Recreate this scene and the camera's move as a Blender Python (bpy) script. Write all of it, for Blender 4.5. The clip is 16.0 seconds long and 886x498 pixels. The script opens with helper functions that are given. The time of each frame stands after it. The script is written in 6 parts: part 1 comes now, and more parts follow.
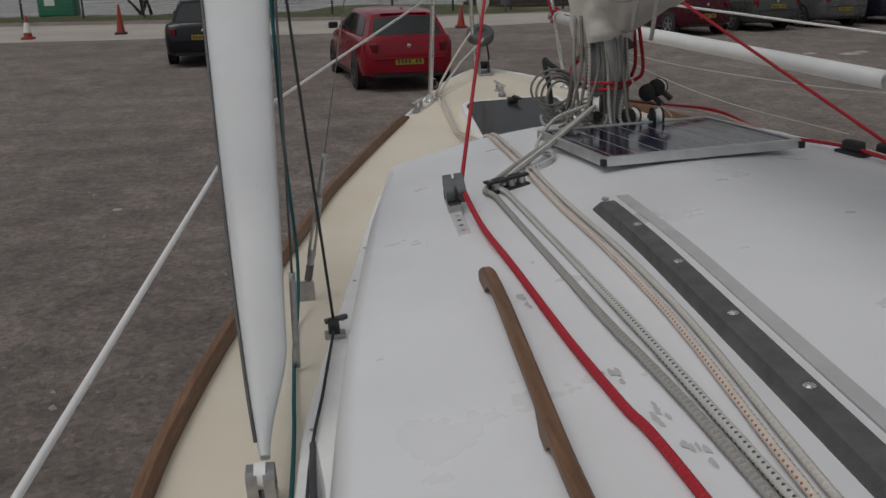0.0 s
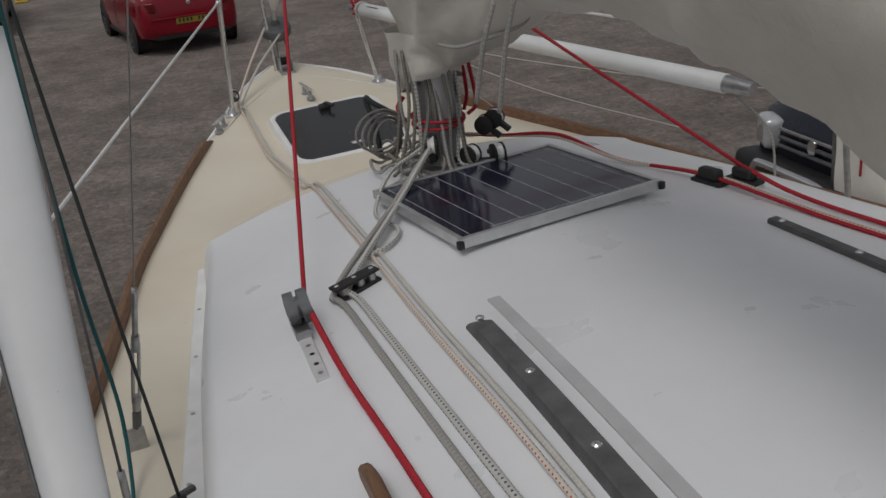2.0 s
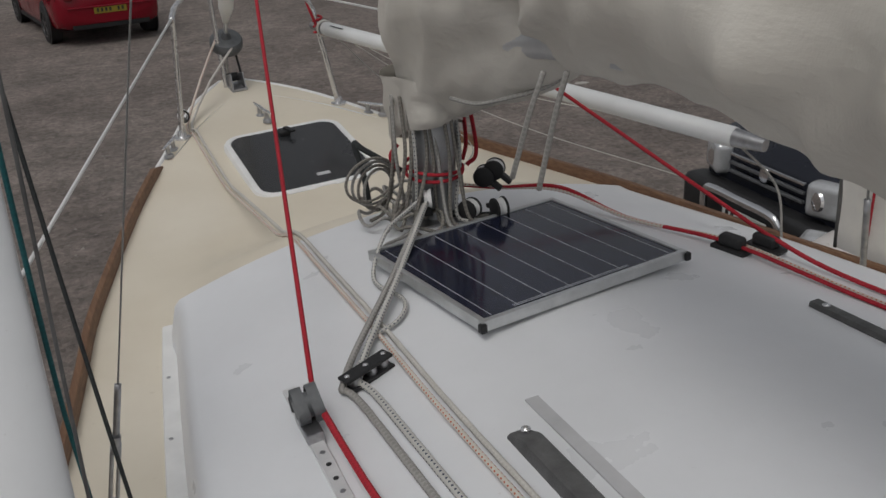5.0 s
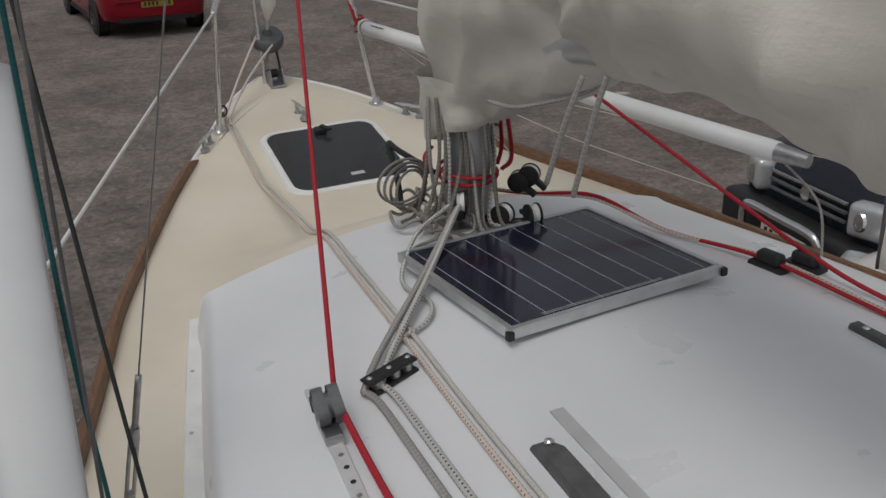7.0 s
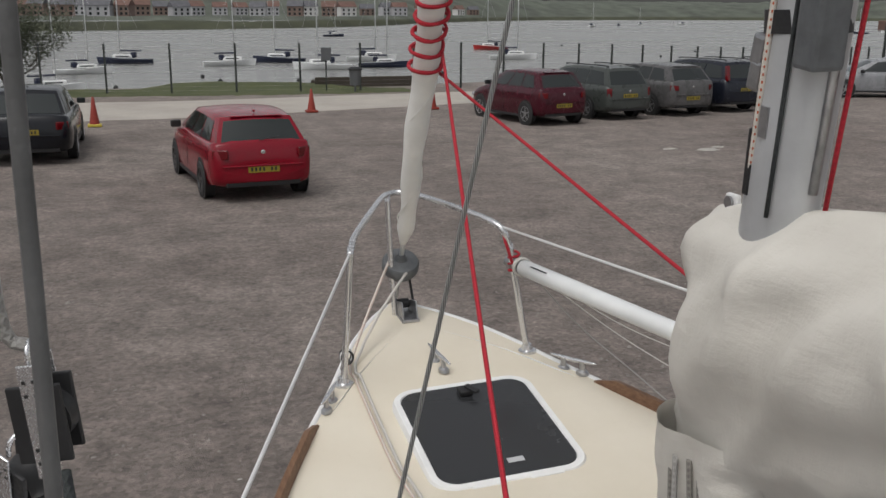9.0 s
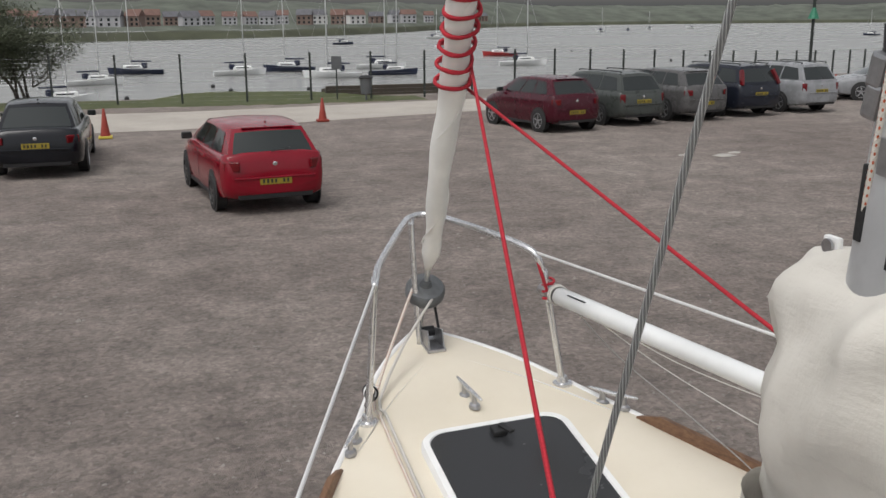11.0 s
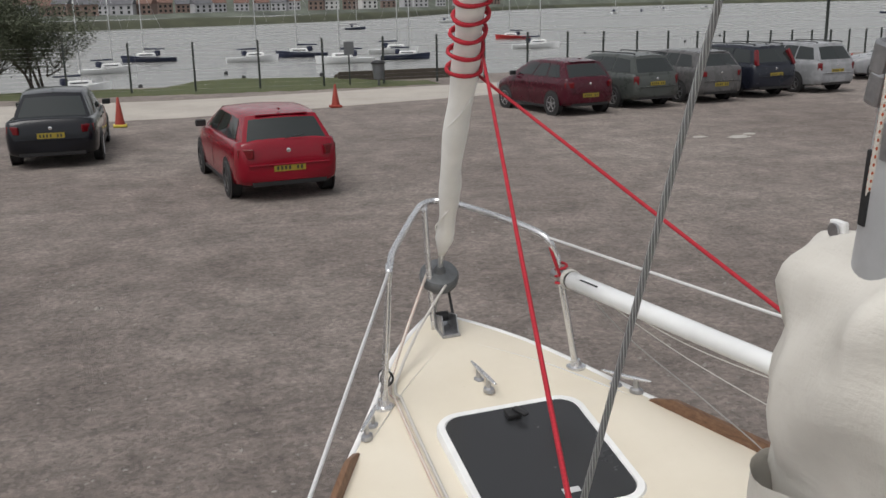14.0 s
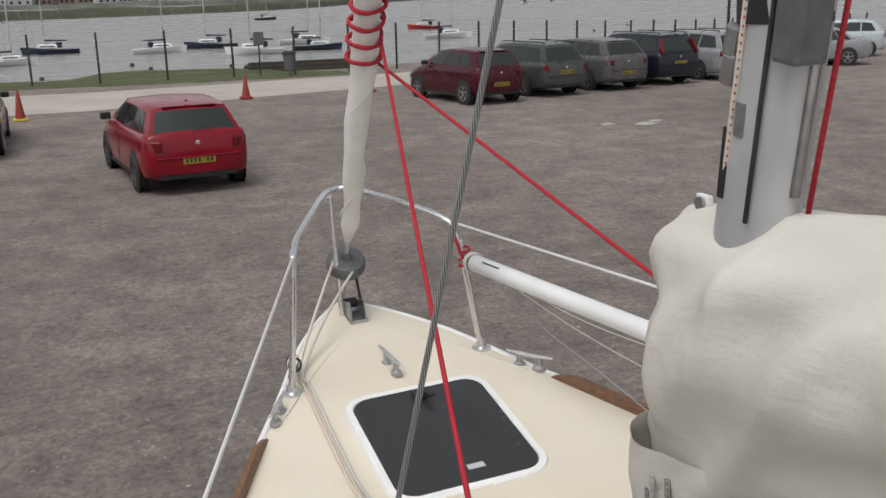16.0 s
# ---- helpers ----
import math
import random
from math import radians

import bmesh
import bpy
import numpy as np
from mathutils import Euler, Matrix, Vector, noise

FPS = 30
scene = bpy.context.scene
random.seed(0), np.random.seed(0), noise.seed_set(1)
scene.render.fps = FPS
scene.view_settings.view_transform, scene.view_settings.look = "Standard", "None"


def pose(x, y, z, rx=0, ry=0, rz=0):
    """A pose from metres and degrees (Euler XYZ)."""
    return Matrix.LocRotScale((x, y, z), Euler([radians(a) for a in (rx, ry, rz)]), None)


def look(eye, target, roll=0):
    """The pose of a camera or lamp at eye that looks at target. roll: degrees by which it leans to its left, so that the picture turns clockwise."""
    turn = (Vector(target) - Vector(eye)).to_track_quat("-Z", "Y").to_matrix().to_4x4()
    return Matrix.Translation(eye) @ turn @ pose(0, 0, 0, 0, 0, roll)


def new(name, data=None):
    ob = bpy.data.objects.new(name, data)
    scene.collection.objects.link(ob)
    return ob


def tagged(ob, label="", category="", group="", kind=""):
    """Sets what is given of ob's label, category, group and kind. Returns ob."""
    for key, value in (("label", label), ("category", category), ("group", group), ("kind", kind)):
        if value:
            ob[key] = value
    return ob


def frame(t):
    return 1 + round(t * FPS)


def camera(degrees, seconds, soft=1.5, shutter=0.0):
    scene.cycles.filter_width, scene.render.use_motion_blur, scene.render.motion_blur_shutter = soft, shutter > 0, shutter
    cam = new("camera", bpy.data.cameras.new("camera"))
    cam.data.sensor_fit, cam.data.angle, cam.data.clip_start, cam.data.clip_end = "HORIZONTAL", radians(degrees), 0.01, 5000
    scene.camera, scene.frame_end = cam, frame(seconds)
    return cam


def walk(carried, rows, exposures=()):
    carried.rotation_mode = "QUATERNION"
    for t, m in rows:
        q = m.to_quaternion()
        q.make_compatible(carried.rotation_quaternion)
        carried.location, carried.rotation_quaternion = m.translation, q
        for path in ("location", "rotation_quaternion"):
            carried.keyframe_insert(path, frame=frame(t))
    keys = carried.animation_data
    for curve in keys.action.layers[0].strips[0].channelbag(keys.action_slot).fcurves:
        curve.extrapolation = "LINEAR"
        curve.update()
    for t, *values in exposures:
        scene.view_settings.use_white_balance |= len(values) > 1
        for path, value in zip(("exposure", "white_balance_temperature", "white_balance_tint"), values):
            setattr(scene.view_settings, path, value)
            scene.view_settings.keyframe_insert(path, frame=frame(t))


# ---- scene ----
cam = camera(50.0, 16.0)
PATH = [
    (0, (-1.041, -0.095, 2.510), (-0.771, 1.792, 1.905), -1.0),
    (0.5, (-1.096, -0.066, 2.645), (-0.612, 1.756, 1.976), -1.2),
    (1, (-1.086, -0.011, 2.748), (-0.442, 1.713, 1.963), -1.6),
    (1.5, (-1.044, 0.196, 2.784), (-0.375, 1.916, 2.012), -1.3),
    (2, (-0.997, 0.361, 2.811), (-0.377, 2.100, 2.040), -5.3),
    (2.2, (-0.981, 0.387, 2.809), (-0.357, 2.122, 2.033), -5.6),
    (2.5, (-0.997, 0.436, 2.818), (-0.339, 2.153, 2.031), -3.0),
    (3, (-1.073, 0.583, 2.842), (-0.336, 2.242, 2.002), -0.8),
    (3.5, (-1.093, 0.697, 2.901), (-0.284, 2.339, 2.095), -2.2),
    (4, (-1.092, 0.714, 2.908), (-0.302, 2.370, 2.112), -2.5),
    (6.5, (-1.097, 0.696, 2.921), (-0.338, 2.366, 2.124), -1.5),
    (7, (-1.073, 0.733, 2.896), (-0.354, 2.426, 2.113), -0.7),
    (7.5, (-1.090, 0.893, 2.964), (-0.349, 2.608, 2.252), 0.0),
    (8, (-1.064, 1.178, 2.986), (-0.335, 2.932, 2.361), -0.2),
    (8.5, (-1.048, 1.397, 3.015), (-0.441, 3.198, 2.393), 0.3),
    (9, (-1.047, 1.608, 3.078), (-0.452, 3.455, 2.593), 0.3),
    (11.5, (-1.033, 1.859, 3.100), (-0.475, 3.720, 2.626), -0.9),
    (12, (-1.035, 1.844, 3.107), (-0.489, 3.702, 2.610), -1.3),
    (12.5, (-1.039, 1.830, 3.102), (-0.496, 3.690, 2.606), -1.2),
    (13, (-1.028, 1.831, 3.105), (-0.495, 3.692, 2.604), -1.3),
    (13.5, (-1.026, 1.828, 3.106), (-0.489, 3.688, 2.604), -1.3),
    (14, (-1.039, 1.828, 3.107), (-0.497, 3.686, 2.604), -1.2),
    (14.5, (-1.042, 1.823, 3.107), (-0.470, 3.672, 2.604), -1.3),
    (15, (-1.041, 1.816, 3.109), (-0.453, 3.662, 2.614), -1.2),
    (15.5, (-1.031, 1.811, 3.110), (-0.437, 3.656, 2.618), -1.2),
    (16, (-1.014, 1.756, 3.102), (-0.310, 3.553, 2.576), -1.2),
]
EXPOSURES = [(0, -0.85), (1, -0.85), (3.5, -0.75), (7, -0.68), (8, -0.42), (8.5, -0.36), (9, -0.1), (11.5, 0.20), (16, 0.12)]
walk(cam, [(t, look(eye, target, roll)) for t, eye, target, roll in PATH], EXPOSURES)

# ---- light ----
def build_world():
    w = bpy.data.worlds.new("overcast_sky")
    scene.world = w
    w.use_nodes = True
    nt = w.node_tree
    bg = nt.nodes["Background"]
    sky = nt.nodes.new("ShaderNodeTexSky")
    sky.sky_type = "NISHITA"
    sky.sun_disc = False
    sky.sun_elevation, sky.sun_rotation = radians(62), radians(231)
    sky.air_density, sky.dust_density = 1.0, 4.0
    hs = nt.nodes.new("ShaderNodeHueSaturation")
    hs.inputs["Saturation"].default_value = 0.16
    nt.links.new(sky.outputs[0], hs.inputs["Color"])
    nt.links.new(hs.outputs[0], bg.inputs["Color"])
    bg.inputs["Strength"].default_value = 0.14


build_world()
sun = new("sun", bpy.data.lights.new("sun", "SUN"))
sun.data.energy, sun.data.angle, sun.data.color = 0.75, radians(32), (1.0, 0.975, 0.94)
sun.matrix_world = look((-5, -4, 12), (0, 0, 0))
scene.view_settings.exposure = 0.0

# ---- materials ----
MATS = {}


class Nodes:
    """A small writer of node materials."""

    def __init__(self, name, color, rough=0.5, metal=0.0, coord="Object"):
        self.m = bpy.data.materials.new(name)
        self.m.use_nodes = True
        self.nt = self.m.node_tree
        self.b = self.nt.nodes["Principled BSDF"]
        self.b.inputs["Base Color"].default_value = (*color, 1)
        self.b.inputs["Roughness"].default_value = rough
        self.b.inputs["Metallic"].default_value = metal
        self.tc = self.nt.nodes.new("ShaderNodeTexCoord")
        self.at = self.tc.outputs[coord]
        MATS[name] = self.m

    def node(self, kind, **sockets):
        n = self.nt.nodes.new(kind)
        for k, v in sockets.items():
            n.inputs[k.replace("_", " ")].default_value = v
        return n

    def link(self, a, b):
        self.nt.links.new(a, b)

    def noise(self, scale, detail=4.0, rough=0.55, stretch=None):
        n = self.node("ShaderNodeTexNoise", Scale=scale, Detail=detail, Roughness=rough)
        if stretch:
            mp = self.node("ShaderNodeMapping")
            mp.inputs["Scale"].default_value = stretch
            self.link(self.at, mp.inputs[0])
            self.link(mp.outputs[0], n.inputs["Vector"])
        else:
            self.link(self.at, n.inputs["Vector"])
        return n.outputs[0]

    def ramp(self, value, stops):
        r = self.nt.nodes.new("ShaderNodeValToRGB")
        e = r.color_ramp.elements
        while len(e) < len(stops):
            e.new(0.5)
        for el, (p, c) in zip(e, stops):
            el.position, el.color = p, (*c, 1) if len(c) == 3 else c
        self.link(value, r.inputs[0])
        return r.outputs[0]

    def mix(self, fac, a, b, mode="MIX"):
        n = self.nt.nodes.new("ShaderNodeMix")
        n.data_type, n.blend_type = "RGBA", mode
        for s, v in ((n.inputs[0], fac), (n.inputs[6], a), (n.inputs[7], b)):
            if isinstance(v, (int, float)):
                s.default_value = v
            elif isinstance(v, tuple):
                s.default_value = (*v, 1)
            else:
                self.link(v, s)
        return n.outputs[2]

    def color(self, out):
        self.link(out, self.b.inputs["Base Color"])
        return self

    def rough(self, out):
        self.link(out, self.b.inputs["Roughness"])
        return self

    def bump(self, out, strength=0.2, dist=0.01):
        n = self.node("ShaderNodeBump", Strength=strength, Distance=dist)
        self.link(out, n.inputs["Height"])
        self.link(n.outputs[0], self.b.inputs["Normal"])
        return self


def simple(name, color, rough=0.5, metal=0.0, vary=0.15, scale=12.0, bump=0.0, coord="Object"):
    n = Nodes(name, color, rough, metal, coord)
    lo = tuple(c * (1 - vary) for c in color)
    hi = tuple(min(1, c * (1 + vary)) for c in color)
    big = n.noise(scale, 5)
    n.color(n.ramp(big, [(0.3, lo), (0.7, hi)]))
    fine = n.noise(scale * 14, 3)
    n.rough(n.ramp(fine, [(0.3, (max(0, rough - 0.07),) * 3), (0.7, (min(1, rough + 0.07),) * 3)]))
    if bump:
        n.bump(fine, bump, 0.004)
    return n.m


def build_materials():
    # white gelcoat: scuffs and faint grey stains
    n = Nodes("gelcoat", (0.72, 0.72, 0.73), 0.32)
    stain = n.ramp(n.noise(2.2, 6, 0.6), [(0.35, (0.72, 0.73, 0.75)), (0.85, (0.64, 0.65, 0.665))])
    speck = n.ramp(n.noise(60, 3, 0.6), [(0.72, (0, 0, 0)), (0.80, (0.30, 0.30, 0.30))])
    scuff = n.ramp(n.noise(9, 5, 0.7, (1, 0.25, 1)), [(0.55, (0, 0, 0)), (0.95, (0.16, 0.16, 0.16))])
    c = n.mix(speck, stain, (0.45, 0.43, 0.40))
    n.color(n.mix(scuff, c, (0.60, 0.59, 0.57)))
    n.rough(n.ramp(n.noise(5, 5), [(0.3, (0.26,) * 3), (0.7, (0.42,) * 3)]))
    n.bump(n.noise(1.4, 3), 0.12, 0.01)
    # cream non-slip deck paint
    n = Nodes("deck_cream", (0.66, 0.61, 0.51), 0.6)
    c = n.ramp(n.noise(1.6, 6, 0.6), [(0.3, (0.70, 0.645, 0.54)), (0.72, (0.62, 0.56, 0.45))])
    d = n.ramp(n.noise(38, 4, 0.6), [(0.66, (0, 0, 0)), (0.8, (0.4, 0.4, 0.4))])
    n.color(n.mix(d, c, (0.50, 0.44, 0.33)))
    n.bump(n.noise(420, 2), 0.25, 0.002)
    # teak
    n = Nodes("teak", (0.2, 0.1, 0.05), 0.55)
    g = n.noise(6, 8, 0.65, (14, 1.2, 14))
    n.color(n.ramp(g, [(0.3, (0.10, 0.048, 0.025)), (0.55, (0.17, 0.088, 0.046)), (0.75, (0.24, 0.135, 0.072))]))
    n.bump(g, 0.3, 0.003)
    simple("grey_rail", (0.09, 0.09, 0.09), 0.6, vary=0.3, scale=20, bump=0.2)
    simple("grey_strip", (0.45, 0.45, 0.46), 0.55, vary=0.12, scale=7)
    simple("steel", (0.66, 0.66, 0.67), 0.24, 0.85, 0.08, 30)
    simple("bright_steel", (0.66, 0.66, 0.66), 0.35, 0.35, 0.08, 30)
    simple("dull_steel", (0.42, 0.42, 0.43), 0.4, 1.0, 0.2, 40)
    simple("anodised", (0.34, 0.35, 0.36), 0.45, 0.7, 0.2, 9)
    simple("mast_paint", (0.50, 0.51, 0.52), 0.4, 0.35, 0.12, 8, bump=0.05)
    simple("black_plastic", (0.014, 0.014, 0.015), 0.55, vary=0.3)
    simple("grey_plastic", (0.10, 0.105, 0.11), 0.5, vary=0.25, scale=25)
    simple("white_plastic", (0.74, 0.74, 0.73), 0.4, vary=0.06)
    simple("white_paint", (0.70, 0.71, 0.71), 0.35, vary=0.07, scale=6)
    simple("rubber", (0.02, 0.02, 0.021), 0.75, vary=0.25, scale=30)
    # board with brush marks and grey scratches
    n = Nodes("board_paint", (0.62, 0.63, 0.64), 0.4)
    c = n.ramp(n.noise(3, 6, 0.6), [(0.3, (0.56, 0.57, 0.58)), (0.75, (0.46, 0.47, 0.48))])
    s = n.ramp(n.noise(10, 5, 0.7, (6, 6, 0.5)), [(0.68, (0, 0, 0)), (0.74, (0.7, 0.7, 0.7))])
    n.color(n.mix(s, c, (0.33, 0.32, 0.31)))
    # smoked acrylic
    n = Nodes("acrylic", (0.028, 0.029, 0.031), 0.2)
    n.rough(n.ramp(n.noise(7, 4), [(0.3, (0.14,) * 3), (0.75, (0.30,) * 3)]))
    # solar cells
    n = Nodes("solar_cell", (0.012, 0.014, 0.03), 0.12)
    v = n.node("ShaderNodeTexVoronoi", Scale=45.0)
    n.link(n.at, v.inputs["Vector"])
    n.color(n.mix(0.35, (0.010, 0.012, 0.026), n.ramp(v.outputs["Color"], [(0.2, (0.006, 0.008, 0.02)), (0.8, (0.025, 0.03, 0.06))])))
    simple("solar_line", (0.42, 0.43, 0.46), 0.35, 0.3)
    simple("alu_frame", (0.60, 0.61, 0.61), 0.35, 0.8, 0.1, 25)
    # canvas cover
    n = Nodes("canvas", (0.55, 0.51, 0.44), 0.85)
    c = n.ramp(n.noise(2.4, 6, 0.6), [(0.3, (0.61, 0.585, 0.535)), (0.55, (0.54, 0.515, 0.465)), (0.8, (0.46, 0.43, 0.38))])
    st = n.ramp(n.noise(5, 6, 0.65, (1, 1, 0.35)), [(0.62, (0, 0, 0)), (0.8, (0.55, 0.55, 0.55))])
    n.color(n.mix(st, c, (0.38, 0.34, 0.28)))
    n.bump(n.mix(0.35, n.noise(7, 6, 0.62, (1, 1.6, 0.8)), n.noise(16, 4, 0.6, (1, 0.7, 2.2))), 0.34, 0.03)
    simple("sailcloth", (0.72, 0.71, 0.68), 0.7, vary=0.1, scale=6, bump=0.1)
    for name, base, fleck, f in (("rope_red", (0.42, 0.016, 0.03), (0.25, 0.01, 0.02), 0.5), ("rope_white", (0.55, 0.53, 0.49), (0.40, 0.38, 0.35), 0.4),
                                 ("rope_blue_fleck", (0.52, 0.51, 0.48), (0.06, 0.07, 0.10), 1.0), ("rope_orange_fleck", (0.60, 0.56, 0.50), (0.45, 0.10, 0.04), 1.0),
                                 ("rope_grey", (0.34, 0.33, 0.31), (0.22, 0.21, 0.20), 0.6), ("rope_worn", (0.24, 0.225, 0.20), (0.12, 0.11, 0.10), 0.7), ("rope_teal", (0.01, 0.10, 0.11), (0.008, 0.06, 0.07), 0.5),
                                 ("rope_dark", (0.03, 0.035, 0.035), (0.015, 0.015, 0.02), 0.5)):
        n = Nodes(name, base, 0.85, coord="UV")
        sep = n.node("ShaderNodeSeparateXYZ")
        n.link(n.at, sep.inputs[0])

        def wave(a, b, turn=0.0):
            m1 = n.node("ShaderNodeMath")
            m1.operation = "MULTIPLY"
            m1.inputs[1].default_value = a
            n.link(sep.outputs[0], m1.inputs[0])
            m2 = n.node("ShaderNodeMath")
            m2.operation = "MULTIPLY_ADD"
            m2.inputs[1].default_value = b
            n.link(sep.outputs[1], m2.inputs[0])
            n.link(m1.outputs[0], m2.inputs[2])
            s = n.node("ShaderNodeMath")
            s.operation = "SINE"
            n.link(m2.outputs[0], s.inputs[0])
            return s.outputs[0]

        tau = 2 * math.pi
        p1, p2 = wave(tau * 2, tau * 42), wave(-tau * 2, tau * 42)
        mu = n.node("ShaderNodeMath")
        mu.operation = "MULTIPLY"
        n.link(p1, mu.inputs[0]), n.link(p2, mu.inputs[1])
        thr = 0.52 if f >= 1 else 0.1
        fac = n.ramp(mu.outputs[0], [(thr, (0, 0, 0)), (thr + 0.15, (f, f, f))])
        n.color(n.mix(fac, base, fleck))
        q1, q2 = wave(tau * 4, tau * 150), wave(-tau * 4, tau * 150)
        ad = n.node("ShaderNodeMath")
        ad.operation = "MAXIMUM"
        n.link(q1, ad.inputs[0]), n.link(q2, ad.inputs[1])
        n.bump(ad.outputs[0], 0.5, 0.001)
        if name == "rope_grey":
            wire = Nodes("wire_rope", (0.33, 0.33, 0.33), 0.4, 0.45, "UV")
    # laid steel wire
    n = wire
    sep = n.node("ShaderNodeSeparateXYZ")
    n.link(n.at, sep.inputs[0])
    m1 = n.node("ShaderNodeMath")
    m1.operation = "MULTIPLY"
    m1.inputs[1].default_value = 2 * math.pi * 7
    n.link(sep.outputs[0], m1.inputs[0])
    m2 = n.node("ShaderNodeMath")
    m2.operation = "MULTIPLY_ADD"
    m2.inputs[1].default_value = 2 * math.pi * 170
    n.link(sep.outputs[1], m2.inputs[0]), n.link(m1.outputs[0], m2.inputs[2])
    s = n.node("ShaderNodeMath")
    s.operation = "SINE"
    n.link(m2.outputs[0], s.inputs[0])
    n.color(n.ramp(s.outputs[0], [(0.0, (0.22, 0.22, 0.215)), (0.6, (0.52, 0.52, 0.51))]))
    n.bump(s.outputs[0], 0.7, 0.002)

    # rolled gravel and dirt
    n = Nodes("gravel", (0.14, 0.125, 0.11), 0.9)
    big = n.ramp(n.noise(0.16, 6, 0.6), [(0.28, (0.168, 0.138, 0.122)), (0.5, (0.222, 0.187, 0.167)), (0.75, (0.272, 0.236, 0.211))])
    mid = n.ramp(n.noise(1.3, 7, 0.7), [(0.3, (0.62, 0.62, 0.62)), (0.7, (1.2, 1.2, 1.2))])
    vo = n.node("ShaderNodeTexVoronoi", Scale=26.0)
    n.link(n.at, vo.inputs["Vector"])
    st = n.ramp(vo.outputs["Color"], [(0.1, (0.62, 0.62, 0.62)), (0.9, (1.3, 1.3, 1.3))])
    fine = n.ramp(n.noise(90, 5, 0.7), [(0.25, (0.55, 0.55, 0.55)), (0.75, (1.4, 1.4, 1.4))])
    tracks = n.ramp(n.noise(0.5, 5, 0.6, (0.5, 3.0, 1)), [(0.35, (0.8, 0.8, 0.8)), (0.65, (1.12, 1.12, 1.12))])
    c = n.mix(1.0, big, mid, "MULTIPLY")
    clod = n.ramp(n.noise(6.5, 8, 0.78), [(0.32, (0.60, 0.60, 0.60)), (0.5, (1.0, 1.0, 1.0)), (0.68, (1.38, 1.36, 1.34))])
    c = n.mix(0.75, c, clod, "MULTIPLY")
    c = n.mix(0.7, c, st, "MULTIPLY")
    c = n.mix(0.8, c, fine, "MULTIPLY")
    c = n.mix(0.35, c, tracks, "MULTIPLY")
    n.color(c)
    n.bump(n.noise(11, 10, 0.8), 0.8, 0.05)
    # concrete track
    n = Nodes("track", (0.36, 0.33, 0.29), 0.85)
    c = n.ramp(n.noise(0.5, 7, 0.65), [(0.3, (0.33, 0.30, 0.265)), (0.7, (0.43, 0.395, 0.35))])
    n.color(n.mix(0.5, c, n.ramp(n.noise(14, 6, 0.7), [(0.3, (0.7, 0.7, 0.7)), (0.7, (1.2, 1.2, 1.2))]), "MULTIPLY"))
    n.bump(n.noise(25, 6), 0.4, 0.02)
    # grass bank
    n = Nodes("grass", (0.07, 0.08, 0.03), 0.9)
    n.color(n.mix(0.6, n.ramp(n.noise(0.7, 6, 0.7), [(0.3, (0.05, 0.065, 0.022)), (0.6, (0.085, 0.095, 0.035)), (0.8, (0.15, 0.12, 0.075))]),
                  n.ramp(n.noise(18, 6, 0.8), [(0.25, (0.5, 0.5, 0.5)), (0.75, (1.5, 1.5, 1.5))]), "MULTIPLY"))
    n.bump(n.noise(14, 8, 0.8), 0.8, 0.08)
    simple("mud", (0.11, 0.095, 0.075), 0.75, vary=0.3, scale=0.6, bump=0.3)
    # estuary water
    n = Nodes("water", (0.21, 0.21, 0.20), 0.25)
    n.b.inputs["IOR"].default_value = 1.33
    w1 = n.noise(0.35, 6, 0.6, (0.45, 1.6, 1))
    w2 = n.noise(1.6, 5, 0.6, (0.5, 1.5, 1))
    n.bump(n.mix(0.5, w1, w2), 0.25, 0.25)
    n.rough(n.ramp(n.noise(0.03, 4, 0.6, (0.4, 2.0, 1)), [(0.3, (0.16,) * 3), (0.7, (0.34,) * 3)]))
    simple("bank_green", (0.050, 0.054, 0.030), 0.95, vary=0.35, scale=0.08)
    simple("far_wood", (0.085, 0.095, 0.075), 0.95, vary=0.4, scale=0.05)
    simple("house_white", (0.55, 0.545, 0.53), 0.8, vary=0.06, scale=0.3)
    simple("house_brick", (0.17, 0.12, 0.10), 0.85, vary=0.15, scale=0.3)
    simple("house_grey", (0.36, 0.36, 0.37), 0.8, vary=0.1, scale=0.3)
    simple("roof_slate", (0.10, 0.10, 0.11), 0.8, vary=0.2, scale=0.4)
    simple("roof_tile", (0.14, 0.080, 0.065), 0.85, vary=0.2, scale=0.4)
    simple("bark", (0.055, 0.045, 0.035), 0.9, vary=0.3, scale=9, bump=0.4)
    simple("leaf", (0.055, 0.065, 0.035), 0.7, vary=0.45, scale=2.5)
    simple("post_green", (0.018, 0.024, 0.02), 0.5, vary=0.2)
    simple("cone_orange", (0.25, 0.030, 0.018), 0.6, vary=0.15)
    simple("cone_white", (0.66, 0.65, 0.62), 0.6, vary=0.1)
    simple("cone_yellow", (0.50, 0.40, 0.06), 0.6, vary=0.15)
    simple("stone", (0.24, 0.22, 0.20), 0.9, vary=0.3, scale=3, bump=0.3)
    simple("pale_stone", (0.38, 0.36, 0.33), 0.9, vary=0.15, scale=3)
    simple("green_paint", (0.02, 0.16, 0.09), 0.5)
    simple("blue_paint", (0.012, 0.018, 0.045), 0.4)
    simple("blue_cloth", (0.010, 0.014, 0.035), 0.85)
    simple("red_paint", (0.35, 0.02, 0.02), 0.4)
    simple("plate_yellow", (0.27, 0.205, 0.02), 0.45, vary=0.05)
    simple("plate_white", (0.72, 0.72, 0.70), 0.45, vary=0.05)
